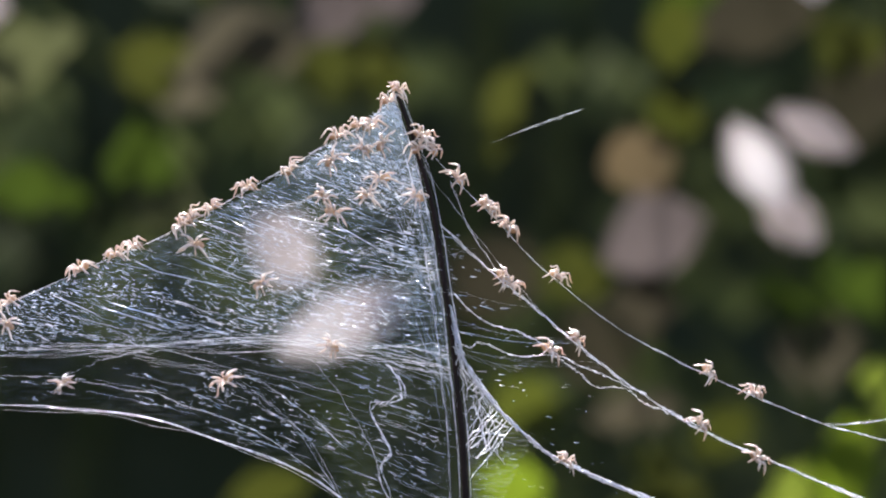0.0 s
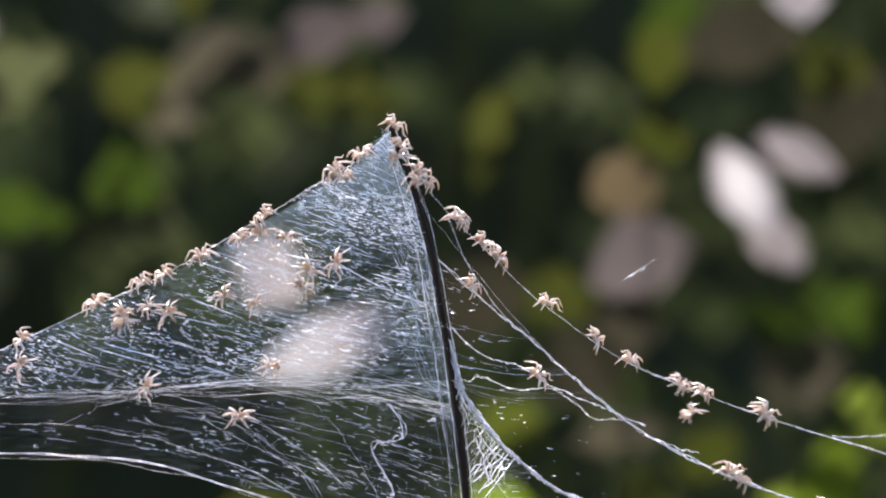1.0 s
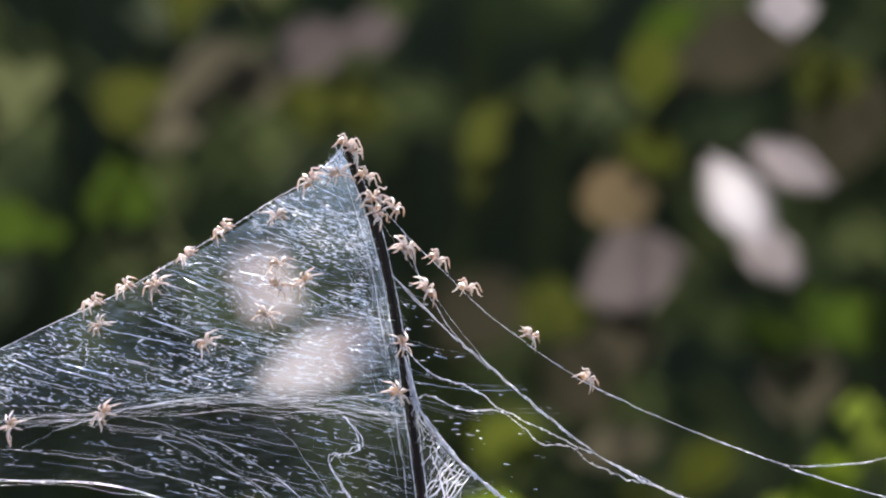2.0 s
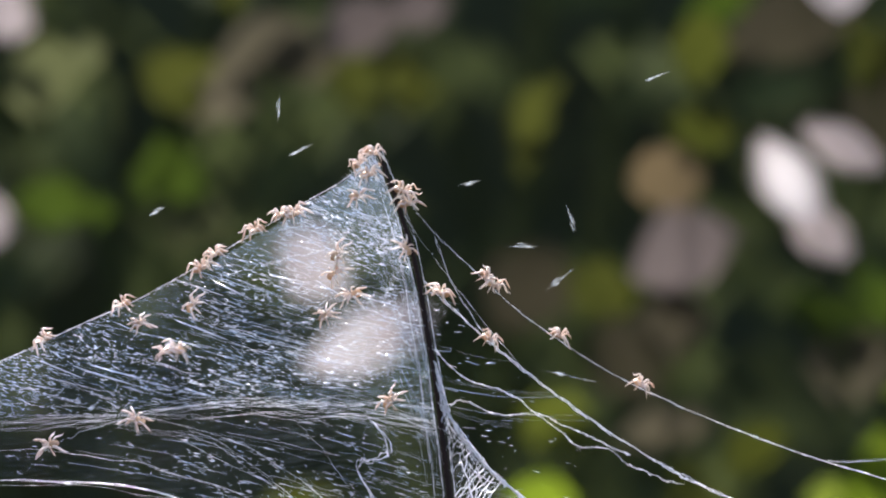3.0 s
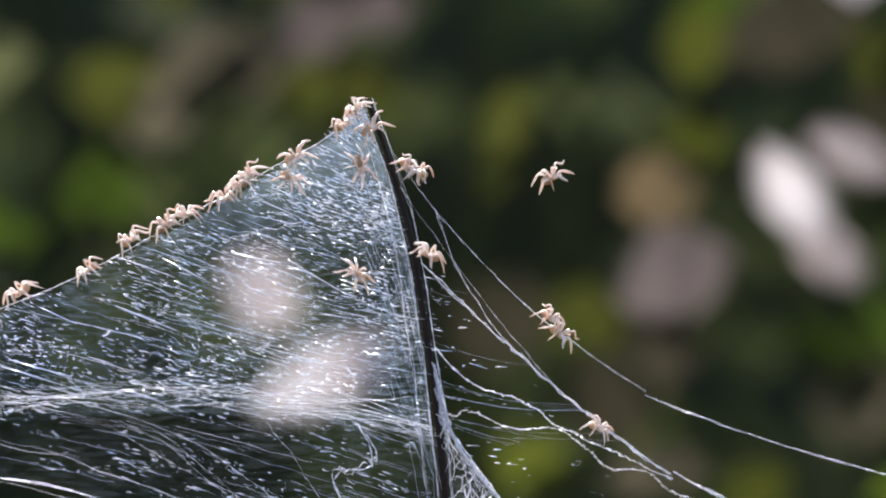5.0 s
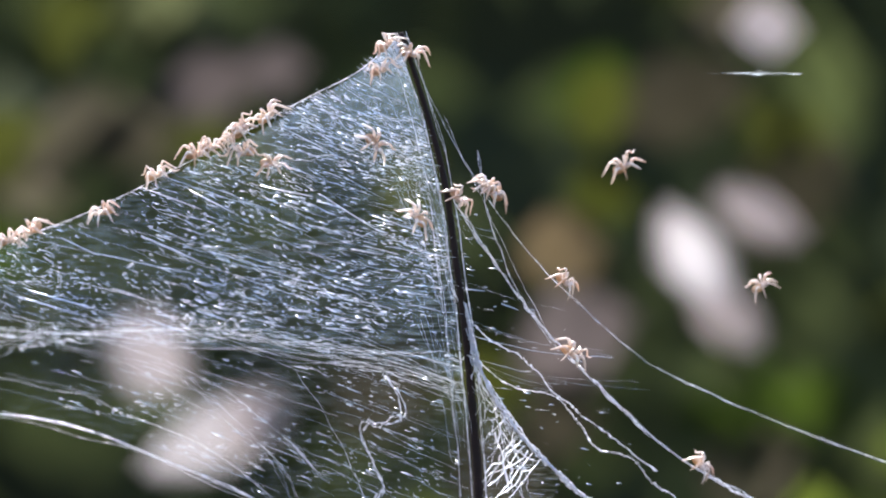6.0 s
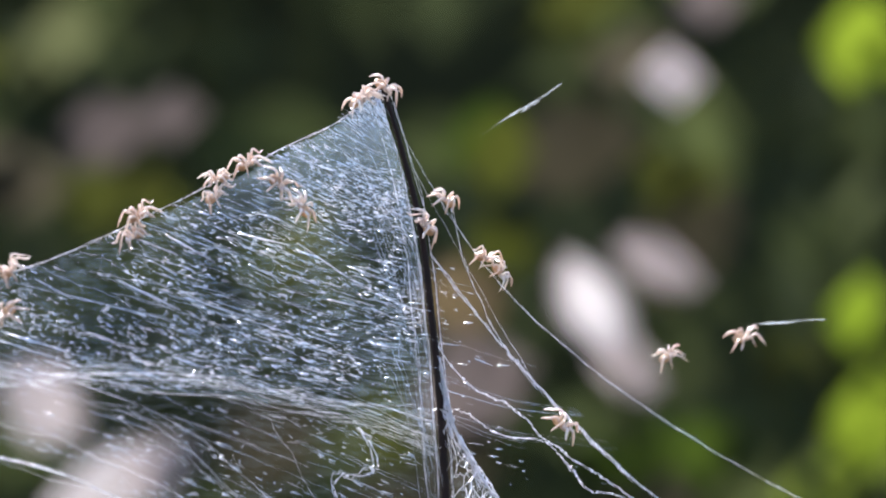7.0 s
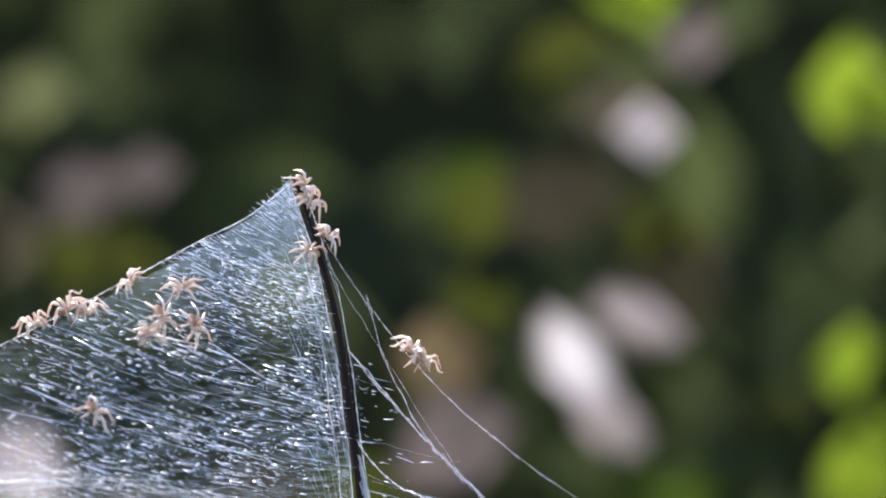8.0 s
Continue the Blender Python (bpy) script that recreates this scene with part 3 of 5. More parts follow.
def dashes():
    """Short catches of thicker silk and droplets on the sheet."""
    rng = random.Random(8)
    s, low = Shape(), Shape()

    def dash(u, v, y, slope, length, r, of=s):
        d = Vector((math.cos(slope), rng.uniform(-.2, .2), math.sin(slope))) * length * MM / 2
        c = deep(u, v, y)
        w = Vector((0, 0, rng.uniform(-0.05, 0.05) * MM))
        of.tube([c - d, c + w, c + d], [r * 0.5 * MM, r * MM, r * 0.4 * MM], 4, True)

    for k in range(10500):
        a = rng.random() ** 1.25
        line = sheet_line(a, 0, 20)
        i = rng.randrange(0, 20)
        w = rng.random()
        u = line[i][0] + (line[i + 1][0] - line[i][0]) * w
        v = line[i][1] + (line[i + 1][1] - line[i][1]) * w
        sl = math.atan2(line[i + 1][1] - line[i][1], line[i + 1][0] - line[i][0]) + rng.gauss(0, 0.11)
        v = min(v + rng.uniform(-0.8, 0.8), ridge_z(u) - 0.2)
        if u > stem_u(v) - 0.8 or v < bundle(u) + rng.uniform(0.3, 2.0):
            continue
        patch = noise.noise(Vector((u * 0.09, v * 0.16, 2))) + 0.5 * noise.noise(Vector((u * 0.45, v * 0.9, 6)))
        if patch + rng.uniform(-0.35, 0.35) < -0.1:
            continue
        length = min(3.2, rng.lognormvariate(-0.88, 0.78))
        dash(u, v, rng.uniform(-0.5, 0.2), sl, length, rng.choice((0.014, 0.018, 0.023, 0.029, 0.033, 0.043, 0.062)) * (1 if length < 1.5 else 0.8))
    for k in range(1900):
        u = -90 + 91 * rng.random() ** 0.6
        top = -16.5
        v = rng.uniform(max(lower_edge(u), -46) + 0.5, top)
        if u > stem_u(v) - 1:
            continue
        if noise.noise(Vector((u * 0.07, v * 0.2, 5))) + 0.8 * noise.noise(Vector((u * 0.4, v * 0.9, 3))) + rng.uniform(-.3, .3) < (0.3 if u < -36 else 0.0):
            continue
        length = min(3.2, rng.lognormvariate(-0.75, 0.75))
        dash(u, v, rng.uniform(-1, 3), low_slope(u, v) + rng.gauss(0, 0.1), length, rng.choice((0.013, 0.018, 0.025, 0.036, 0.055)), low)
    swinging(tagged(part("lower_dew", low, SILK, web, "white flecks of silk under the bundle"), kind="stuff"))
    # long catches of doubled thread
    for k in range(45):
        line = sheet_line(rng.random() ** 1.2, 0, 20)
        i = rng.randrange(2, 18)
        u, v = line[i]
        if u < stem_u(v) - 3 and bundle(u) + 1 < v < ridge_z(u) - 2:
            sl = math.atan2(line[i + 1][1] - v, line[i + 1][0] - u) + rng.gauss(-0.05, 0.08)
            dash(u, v, -0.5, sl, rng.uniform(3, 8), rng.choice((0.025, 0.04, 0.06, 0.08)))
    # grit caught across the threads
    for k in range(2600):
        u = rng.uniform(-80, 0)
        v = rng.uniform(bundle(u), min(ridge_z(u), 22))
        if u < stem_u(v) - 0.8 and noise.noise(Vector((u * 0.13, v * 0.2, 9))) + rng.uniform(-.4, .4) > 0.05:
            dash(u, v, rng.uniform(-0.5, 0.2), rng.gauss(-0.22, 0.22), rng.uniform(0.2, 0.8), rng.choice((0.02, 0.028, 0.038, 0.062)))
    # loose bits between the stalk and the guy threads
    for k in range(140):
        v = rng.uniform(-38, 2)
        u = stem_u(v) + rng.uniform(0.8, 4 + (2 - v) * 0.7) * rng.random() ** 0.5
        dash(u, v, rng.uniform(-1, 1), rng.gauss(-0.12, 0.1), min(3, rng.lognormvariate(-0.5, 0.8)), rng.choice((0.015, 0.022, 0.03, 0.05)))
    tagged(part("silk_dew", s, SILK, web, "white flecks and droplets of silk"), kind="stuff")


def strand(name, pairs, r0, r1, y=0.0, wob=0.12, twist=2, seed=1, label="", n=0, base=None, crimp=0.5, slow=1.0):
    """A thicker strand: a few filaments wound loosely round one line, drawn together at both ends where base gives the line."""
    rng = random.Random(seed)
    n = len(base) - 1 if base else n or 30 * len(pairs)
    tied = bool(base)
    base = base or bend(flat(pairs, y), n)
    s = Shape()
    for k in range(twist):
        ph = rng.uniform(0, 6)
        line, radii = [], []
        for i, p in enumerate(base):
            t = i / n
            w = wob * (0.4 + abs(math.sin(t * 7 + ph))) * (min(1, 0.1 + 9 * min(t, 1 - t)) if tied else 1)
            fine = crimp * w * noise.noise(Vector((i * 0.45, ph, k + 13)))
            line.append(p + Vector((noise.noise(Vector((t * 9 * slow, ph, k))) * w, noise.noise(Vector((t * 9 * slow, ph, k + 5))) * w, noise.noise(Vector((t * 11 * slow, ph, k + 9))) * w + fine)) * MM)
            radii.append((r0 + (r1 - r0) * t) * (0.5 + 1.5 * max(0, noise.noise(Vector((i * 0.37, ph, k)))) + 0.5 * noise.noise(Vector((i * 1.3, ph, k + 3))) + 1.1 * (rng.random() < 0.06)) * MM)
        s.tube(line, radii, 5)
    return part(name, s, SILK_THICK, web, label)


# the two long guy threads: their lines, and the degrees by which the wind turns each stretch of two spans (the last takes the rest)
HIGH_LINE = [(-4.3, 16.7), (1.2, 10.5), (7.6, 4.6), (14.7, -2.2), (27.1, -11.0), (43.0, -19.2), (58, -25.4), (76, -31.5), (96, -37)]
MAIN_LINE = [(-0.8, 3.4), (8.3, -5.3), (12.3, -8.5), (19.4, -14.8), (28.8, -22.0), (37.5, -27.1), (50.9, -32.7), (72, -41), (98, -52)]
HIGH_SWAY = ((0.0, 1.3, 2.8, -0.4, -6), (0.5, 4.6, 1.4, 1.2, -4.2), (1.0, 3.0, 1.2, -3.4, -2.2), (2.5, 4.3, 1.8, 0.4, -0.6), (3.0, 2.2, -0.8, -1.9, -2.7), (3.5, 0.8, -1.2, 1.2, 1.0), (4.0, 0.3, -3.6, -4.6, -4.0),
             (4.5, 1.3, -3.0, -8.5, -7.5), (6.0, 13.3, 3.6, -4.1, -3.6), (6.5, 8.6, -0.6, -4.6, -4.0), (7.0, 9.2, -1.8, 1.4, 1.2), (7.5, 6.6, 0.2, 5.2, 4.6), (8.0, 7.0, -1.0, -0.4, -0.4))
MAIN_SWAY = ((0.0, -1.2, -0.6, 1.1), (0.5, 2.6, 2.8, 1.0), (1.0, -0.6, 1.9, 0.1), (2.5, 4.3, 2.7, 0.6), (3.0, 1.1, -2.4, 0.8), (3.5, 0.5, 0.9, -0.3), (4.0, -2.2, -5.2, -4.7), (4.5, -3.5, -4.2, -4.4),
             (6.0, 10.4, 2.6, -0.8), (6.5, 5.6, -1.5, -0.4), (7.0, 4.4, 0.1, 0.3), (7.5, 2.8, 3.3, 3.2), (8.0, 3.4, -0.3, -0.2))
SWAYING = []


def stretches(line, sway, t):
    """The pose, in the web's space, of each stretch of a long guy thread at that time: each is hung on the end of the one before."""
    at = [float(np.interp(t, [r[0] for r in sway], [r[k] for r in sway])) for k in range(1, len(sway[0]))]
    out, m = [], Matrix()
    for k, degrees in enumerate(at):
        hub = deep(*line[2 * k])
        m = Matrix.Translation(m @ hub) @ pose(0, 0, 0, 0, degrees, 0) @ Matrix.Translation(-hub)
        out.append(m)
    return out


def long_guy(line, sway, r0, r1, wob, twist, seed):
    n = 40
    base = bend(flat(line), n * (len(line) - 1))
    count = len(sway[0]) - 1
    for k in range(count):
        lo, hi = 2 * k * n, len(base) - 1 if k == count - 1 else 2 * (k + 1) * n
        a, b = (r0 + (r1 - r0) * i / len(base) for i in (lo, hi))
        ob = strand("guy_thread", None, a, b, 0, wob, twist, seed + 40 * k, base=base[lo:hi + 1])
        SWAYING.append((ob, line, sway, k))


def guy(pairs, *rest):
    """A short thread that runs into the main guy thread and swings with its first stretch."""
    ob = strand("guy_thread", pairs, *rest)
    SWAYING.append((ob, MAIN_LINE, MAIN_SWAY, 0))


def guy_threads():
    strand("ridge_thread", RIDGE[::-1], 0.03, 0.034, 0, 0.15, 2, 2, "taut silk line along the ridge")
    long_guy(HIGH_LINE, HIGH_SWAY, 0.015, 0.066, 0.16, 2, 3)
    branch = strand("guy_thread", [(57, -25.0), (66, -25.2), (78, -24), (97, -22)], 0.03, 0.04, 0, 0.3, 2, 4)
    SWAYING.append((branch, HIGH_LINE, HIGH_SWAY, 3))
    long_guy(MAIN_LINE, MAIN_SWAY, 0.036, 0.095, 0.4, 4, 5)
    guy([(0.9, 9.8), (3.6, 2.6), (8.5, -4.9), (14, -10.3)], 0.025, 0.035, 0.3, 0.2, 2, 6)
    guy([(0.9, -6.7), (5.1, -10.8), (10.7, -12.8), (15.4, -15.8), (20.1, -18.0), (29.2, -22.1)], 0.085, 0.1, -0.3, 0.45, 1, 7)
    guy([(1.3, -14.8), (5.1, -14.2), (9.9, -16.0), (16.2, -16.6), (19.4, -19.2), (22.5, -20.9), (26.5, -21.6), (30.4, -24.0), (37, -26.6)], 0.07, 0.075, -0.3, 0.6, 1, 8)
    guy([(-3.8, 13), (2, 5), (9, -4), (15, -11)], 0.02, 0.03, 0.4, 0.2, 1, 9)
    strand("fan_edge", [(0.6, -8.5), (3.1, -17.2), (7.9, -23.9), (12.2, -27.9), (16.2, -31.1), (20.1, -32.9), (32, -38), (60, -50), (98.5, -66)], 0.1, 0.15, -0.2, 0.5, 7, 10, "thick white edge of the side fan")
    slack = strand("loose_thread", [(-8.7, -17.2), (-6.6, -20.7), (-6.9, -22.5), (-10.3, -23.1), (-10.8, -25.1), (-8.6, -28.3), (-8.0, -30.6), (-9.3, -33.5), (-7, -40)], 0.06, 0.06, -1.6, 0.95, 2, 11, "slack crinkled thread", 120)
    swinging(slack)
    k = 12
    tight = (
        ([(-104, -20), (-67.9, -17.0), (-48.0, -15.3), (-28.2, -14.1), (-12.3, -15.2), (0.7, -17.6)], 0.042, -1.2),
        ([(-104, -17), (-67.9, -15.8), (-44.1, -15.7), (-28.2, -14.9), (-12.3, -16.5), (0.8, -18.4)], 0.038, -0.8),
        ([(-60, -15.5), (-40, -15.2), (-24, -14.2), (-10, -14.4), (0.6, -15.8)], 0.04, -0.9),
        ([(-48, -14.5), (-30, -13.4), (-14, -15.4), (0.9, -19.6)], 0.035, -0.6),
        ([(-62.0, -15.6), (-52, -16.1), (-40.1, -17.9), (-29.8, -21.1), (-20.3, -28.2), (-16, -36)], 0.032, -0.2),
    )
    slung = (
        ([(-104, -24), (-68.0, -24.2), (-56.0, -24.6), (-44.1, -25.8), (-34.6, -28.6), (-23.5, -32.4), (-14, -38), (3, -52)], 0.07, 0),
        ([(-104, -25.2), (-68.0, -24.9), (-50.0, -25.6), (-36, -28.4), (-23.5, -33), (-13, -39.5), (3.2, -56)], 0.04, 0.4),
        ([(-104, -20), (-68.0, -19.8), (-57.6, -20.0), (-48.1, -21.4), (-38.5, -23.8), (-27, -28), (-16, -36)], 0.035, 0.5),
        ([(-104, -13), (-67.9, -13.1), (-52.0, -13.9), (-36.1, -17.1), (-23.4, -22.7), (-14, -30)], 0.02, 0.2),
        ([(-20.2, -16.3), (-15.5, -21.9), (-10.8, -29.8), (-8.8, -36)], 0.03, -0.5),
        ([(-30.5, 4.5), (-23.3, 6.3), (-15.0, 8.2)], 0.035, -2.8),
        ([(-57, -20), (-50, -17.2), (-40, -15.6)], 0.03, -1),
    )
    for line, r, y in tight + slung:
        if line in [row[0] for row in tight]:
            ob = strand("cross_thread", line, r * 0.16, r * 0.55, y, 1.6, 4, k, crimp=0.05, slow=0.45)
        else:
            ob = strand("cross_thread", line, r * 0.25, r * 1.15, y, 0.28 if r > 0.06 else 0.45, 3 if r > 0.06 else 1, k, crimp=0.2)
        if line[0][1] < 0:
            swinging(ob)
        k += 1


def tie_threads():
    """Fine threads that tie the stalk to the main guy line."""
    rng = random.Random(77)
    s = Shape()
    for k in range(11):
        v = rng.uniform(-17, 5)
        u = stem_u(v) + 0.3
        end = v - rng.uniform(0.5, 3.5)
        far = float(np.interp(-end, [-3.4, 5.3, 8.5, 14.8, 22.0], [-0.8, 8.3, 12.3, 19.4, 28.8]))
        far = u + (far - u) * rng.choice((1, 1, 0.7, 0.45))
        pts = bend(flat([(u, v), ((u + far) / 2, (v + end) / 2 - 0.04 * (far - u)), (far, end)], rng.uniform(-0.5, 0.5)), 12)
        s.tube([p + Vector((0, 0, 0.12 * noise.noise(Vector((i * 0.6, k, 0))))) * MM for i, p in enumerate(pts)], rng.choice((0.008, 0.011, 0.016, 0.024)) * MM, 3, False)
    tagged(part("tie_threads", s, SILK, web, "fine threads between stalk and guy line"), kind="stuff")


def stalk_silk():
    # silk drawn down along both sides of the stalk
    for k, (off, r) in enumerate(((-0.8, 0.04), (0.8, 0.035), (-2.2, 0.02))):
        line = [(u + off * min(1, 0.7 + (23 - v) / 40), v) for u, v in STEM_LINE[:8]]
        strand("stalk_thread", line, r, r, -0.1, 0.3, 2, 60 + k)


def side_fan():
    """The small sheet on the stalk's other side, with its net of irregular threads."""
    edge = [(0.6, -8.5), (3.1, -17.2), (7.9, -23.9), (12.2, -27.9), (16.2, -31.1), (20.1, -32.9), (32, -38)]

    def place(a, b):
        v0 = -8.5 - 40 * a
        w = min(1.0, a * 1.2)
        p = bend(flat(edge), 60)[round(w * 31)]
        u0 = stem_u(v0)
        return ((u0 * MM) * (1 - b) + p.x * b, p.y * b - 0.6 * MM * math.sin(math.pi * b), (v0 * MM) * (1 - b) + p.z * b)
    part("side_sheet", Shape().grid(36, 10, place), VEIL_THIN, web, "small silk sheet beside the stalk")
    rng = random.Random(21)
    s = Shape()
    for k in range(72):
        a0 = 0.04 + rng.random() ** 0.8 * 0.64
        if k % 3:
            b0, b1, a1 = rng.uniform(0.93, 1), rng.uniform(0, 0.75), a0 + rng.uniform(-0.1, 0.12)
        else:
            b0 = rng.uniform(0.55, 1)
            b1, a1 = min(1, b0 + rng.uniform(-0.25, 0.25)), a0 + rng.uniform(0.06, 0.2)
        pts = []
        for i in range(9):
            t = i / 8
            p = Vector(place(min(1, a0 + (a1 - a0) * t + 0.015 * noise.noise(Vector((k, t * 3, 0)))), b0 + (b1 - b0) * t))
            pts.append(p + Vector((noise.noise(Vector((k, t * 4, 1))), -0.4, noise.noise(Vector((k, t * 4, 2))))) * 0.4 * MM)
        s.tube(pts, rng.choice((0.018, 0.026, 0.042, 0.075)) * MM, 4, False)
    tagged(part("net_threads", s, SILK_THICK, web, "irregular net of crinkled threads"), kind="stuff")


sheet_veil()
sheet_threads()
dashes()
guy_threads()
tie_threads()
stalk_silk()
side_fan()


# ---- the spiderlings ----
def spiderling(seed, size):
    """A pale spiderling: it looks along x, its back is up z."""
    rng = random.Random(seed)
    k = size * MM
    e = new("spiderling")
    head = Shape().blob((0.35 * k, 0, 0.62 * k), 0.5 * k, 0.38 * k, 0.3 * k, 7, 10, 0.25)
    front = part("head_and_chest", head, SKIN, e)
    belly = Shape().blob((-0.62 * k, 0, 0.72 * k), 0.74 * k, 0.55 * k, 0.5 * k, 8, 12, -0.2)
    part("abdomen", belly, AMBER, e, "amber-tinted translucent abdomen")
    for y in (-0.12, 0.12):
        part("eye", Shape().blob((0.78 * k, y * k, 0.74 * k), 0.06 * k, 0.06 * k, 0.06 * k, 4, 6), EYE, front)
    for side in (-1, 1):
        s = Shape().tube(bend([(0.75 * k, side * 0.12 * k, 0.55 * k), (1.0 * k, side * 0.2 * k, 0.6 * k), (1.12 * k, side * 0.16 * k, 0.35 * k)], 5), [0.09 * k] * 4 + [0.06 * k] * 2, 5)
        part("palp", s, LEG, front)
        for i, (ang, reach) in enumerate(((20, 2.5), (50, 2.1), (126, 2.0), (158, 2.5))):
            ang = radians(ang + rng.uniform(-18, 18))
            reach *= rng.uniform(0.58, 0.98)
            d = Vector((math.cos(ang), side * math.sin(ang), 0))
            root = Vector((0.45 - 0.22 * i, side * 0.25, 0.58))
            knee = root + d * reach * 0.36 + Vector((0, 0, rng.uniform(0.5, 1.25)))
            shin = root + d * reach * 0.72 + Vector((0, 0, rng.uniform(0.0, 0.35)))
            toe = root + d * reach
            toe.z = rng.choice((0, 0, 0, 0.6)) + rng.uniform(-0.12, 0.1)
            pts = [p * k for p in bend([root, knee, shin, toe], 9)]
            fat = rng.uniform(0.65, 1.1)
            radii = [r * k * fat for r in (0.12, 0.17, 0.19, 0.17, 0.14, 0.16, 0.15, 0.11, 0.08, 0.04)]
            part("leg", Shape().tube(pts, radii, 6), LEG, e)
    tagged(e, "tiny pale cream spiderling with long legs on the silk web", "spider", "spiderlings on the nest")
    return e


def spiderling_paths():
    yield [(0,-7.9,25.2,13,62), (0.5,-7.9,24.1,9,62), (1,-5.9,23.7,-36,48), (2.5,-7.7,24.3,9,62), (3,-10.1,24.1,41,62), (3.5,-8.6,23.2,40,62), (4,-8.9,21.1,16,62), (4.5,-9.2,19.1,30,62), (6,-8.9,18.8,18,62), (6.55,110.0,90.9,-27,48), (8.0,110.1,91.0,-55,48)]
    yield [(0,-5.8,23.5,-24,48), (0.5,-4.5,21.2,-25,48), (1,-3.6,20.8,-25,48), (2.5,-6.1,22.6,-51,48), (3,-8.4,22.8,-6,62), (3.5,-5.9,21.3,-32,48), (4,-7.9,22.1,13,62), (4.5,-7.5,20.1,44,62), (6,-7.9,24.5,45,62), (6.5,-7.6,23.9,10,62), (7,-7.3,22.9,33,62), (7.5,-4.7,19.0,-12,48), (8,-2.6,15.5,-38,48)]
    yield [(0,-15.4,18.9,10,62), (0.5,-15.3,17.0,47,62), (1,-15.3,16.6,44,62), (2.5,-11.1,17.6,30,62), (3,-19.6,13.0,19,62), (3.5,-20.9,15.0,46,62), (4,-19.5,12.6,31,62), (4.5,-18.9,12.6,45,62), (6,-24.6,13.3,43,62), (6.5,-22.5,14.1,28,62), (7,-21.0,12.7,24,62), (7.5,-22.5,9.8,-21,20), (8,-21.4,6.5,-66,20)]
    yield [(0,-12.4,19.7,8,62), (0.5,-9.9,22.0,8,62), (1.05,110.0,91.8,-32,48), (8.0,110.1,91.9,-48,48)]
    yield [(0,-10.4,17.6,21,62), (0.5,-12.8,18.3,50,62), (1,-11.9,18.3,15,62), (2.5,-7.7,18.4,4,20), (3,-8.8,18.7,15,62), (3.5,-8.6,19.3,34,62), (4,-7.6,16.5,-11,20), (4.5,-6.6,17.1,34,20), (6,-3.6,21.5,-11,48), (6.5,-5.2,23.3,-46,48), (7,-5.6,24.3,-35,48), (7.5,-5.9,23.6,-20,48), (8,-4.4,21.6,-56,48)]
    yield [(0,-8.7,15.5,57,20), (0.5,-7.8,17.0,57,20), (1,-6.5,18.3,12,20), (2.5,-4.4,18.0,-33,48), (3,-10.5,15.8,3,20), (3.5,-12.2,20.5,26,62), (4,-16.5,14.9,8,62), (4.5,-15.6,13.8,-37,20), (6,-21.7,8.0,-3,20), (6.5,-25.5,10.1,42,62), (7,-24.6,9.0,38,62), (7.5,-25.7,7.2,-5,20), (8,-29.2,6.9,7,62)]
    yield [(0,-12.0,14.7,144,20), (0.5,-12.0,15.4,178,20), (1,-14.4,15.0,188,62), (2.5,-19.0,11.3,190,20), (3,-21.7,13.0,194,62), (3.5,-24.1,11.8,217,62), (4,-21.9,11.6,222,62), (4.5,-20.2,11.9,210,62), (6,-25.6,11.7,224,62), (6.5,-25.8,12.8,213,62), (7,-24.6,11.7,188,62), (7.5,-24.4,11.7,215,62), (8,-23.9,10.4,230,62)]
    yield [(0,-2.8,16.8,-26,48), (0.5,-5.4,17.5,-12,20), (1,-3.2,16.6,-47,48), (2.5,-2.7,12.2,-56,48), (3,-4.3,16.2,-17,48), (3.5,-4.3,18.5,-41,48), (4,-5.3,15.8,-67,20), (4.5,-6.9,14.7,-68,20), (6,-9.9,10.5,-45,20), (6.5,-16.6,10.1,-13,20), (7,-17.8,10.8,-36,20), (7.5,-19.0,7.8,-70,20), (8,-17.7,5.5,-70,20)]
    yield [(0,-2.0,14.7,120,48), (0.5,-2.9,15.4,159,48), (1,-1.1,15.4,141,48), (2.5,-1.0,11.4,130,48), (3,-3.9,8.4,125,20), (3.5,-3.9,16.1,121,48), (4,-3.9,15.8,143,48), (4.5,-1.3,17.3,153,48), (6,3.4,5.7,146,48), (6.5,3.1,9.2,162,48), (7,0.7,8.4,145,48), (7.5,-1.4,13.5,153,48), (8,-4.5,13.9,155,20)]
    yield [(0,-16.2,13.0,45,20), (0.5,-17.8,15.3,17,62), (1.05,110.0,105.3,-28,48), (8.0,110.1,105.4,-50,48)]
    yield [(0,-22.1,11.4,47,62), (0.5,-21.9,8.7,2,20), (1,-23.2,6.2,-4,20), (2.5,-14.3,5.1,4,20), (3,-13.4,7.6,49,20), (3.5,-13.0,19.3,35,62), (4,-18.5,14.9,41,62), (4.55,110.0,106.0,-4,48), (8.0,110.1,106.1,-38,48)]
    yield [(0,-11.2,7.6,-2,20), (0.5,-10.7,7.1,11,20), (1.48,-80.0,-0.9,47,62), (8.0,-79.9,-0.8,21,62)]
    yield [(0,-9.1,10.1,191,20), (0.5,-13.6,8.7,216,20), (1,-15.3,2.8,250,20), (2.5,-12.2,2.6,205,20), (3,-11.4,1.4,196,20), (3.5,-10.7,1.9,219,20), (4,-10.7,0.6,204,20), (4.5,-10.1,0.5,159,20), (6,-4.9,2.0,133,20), (6.5,-7.7,5.8,128,20), (7,-15.2,8.1,126,20), (7.5,-14.2,10.1,147,20), (8,-18.5,9.7,192,20)]
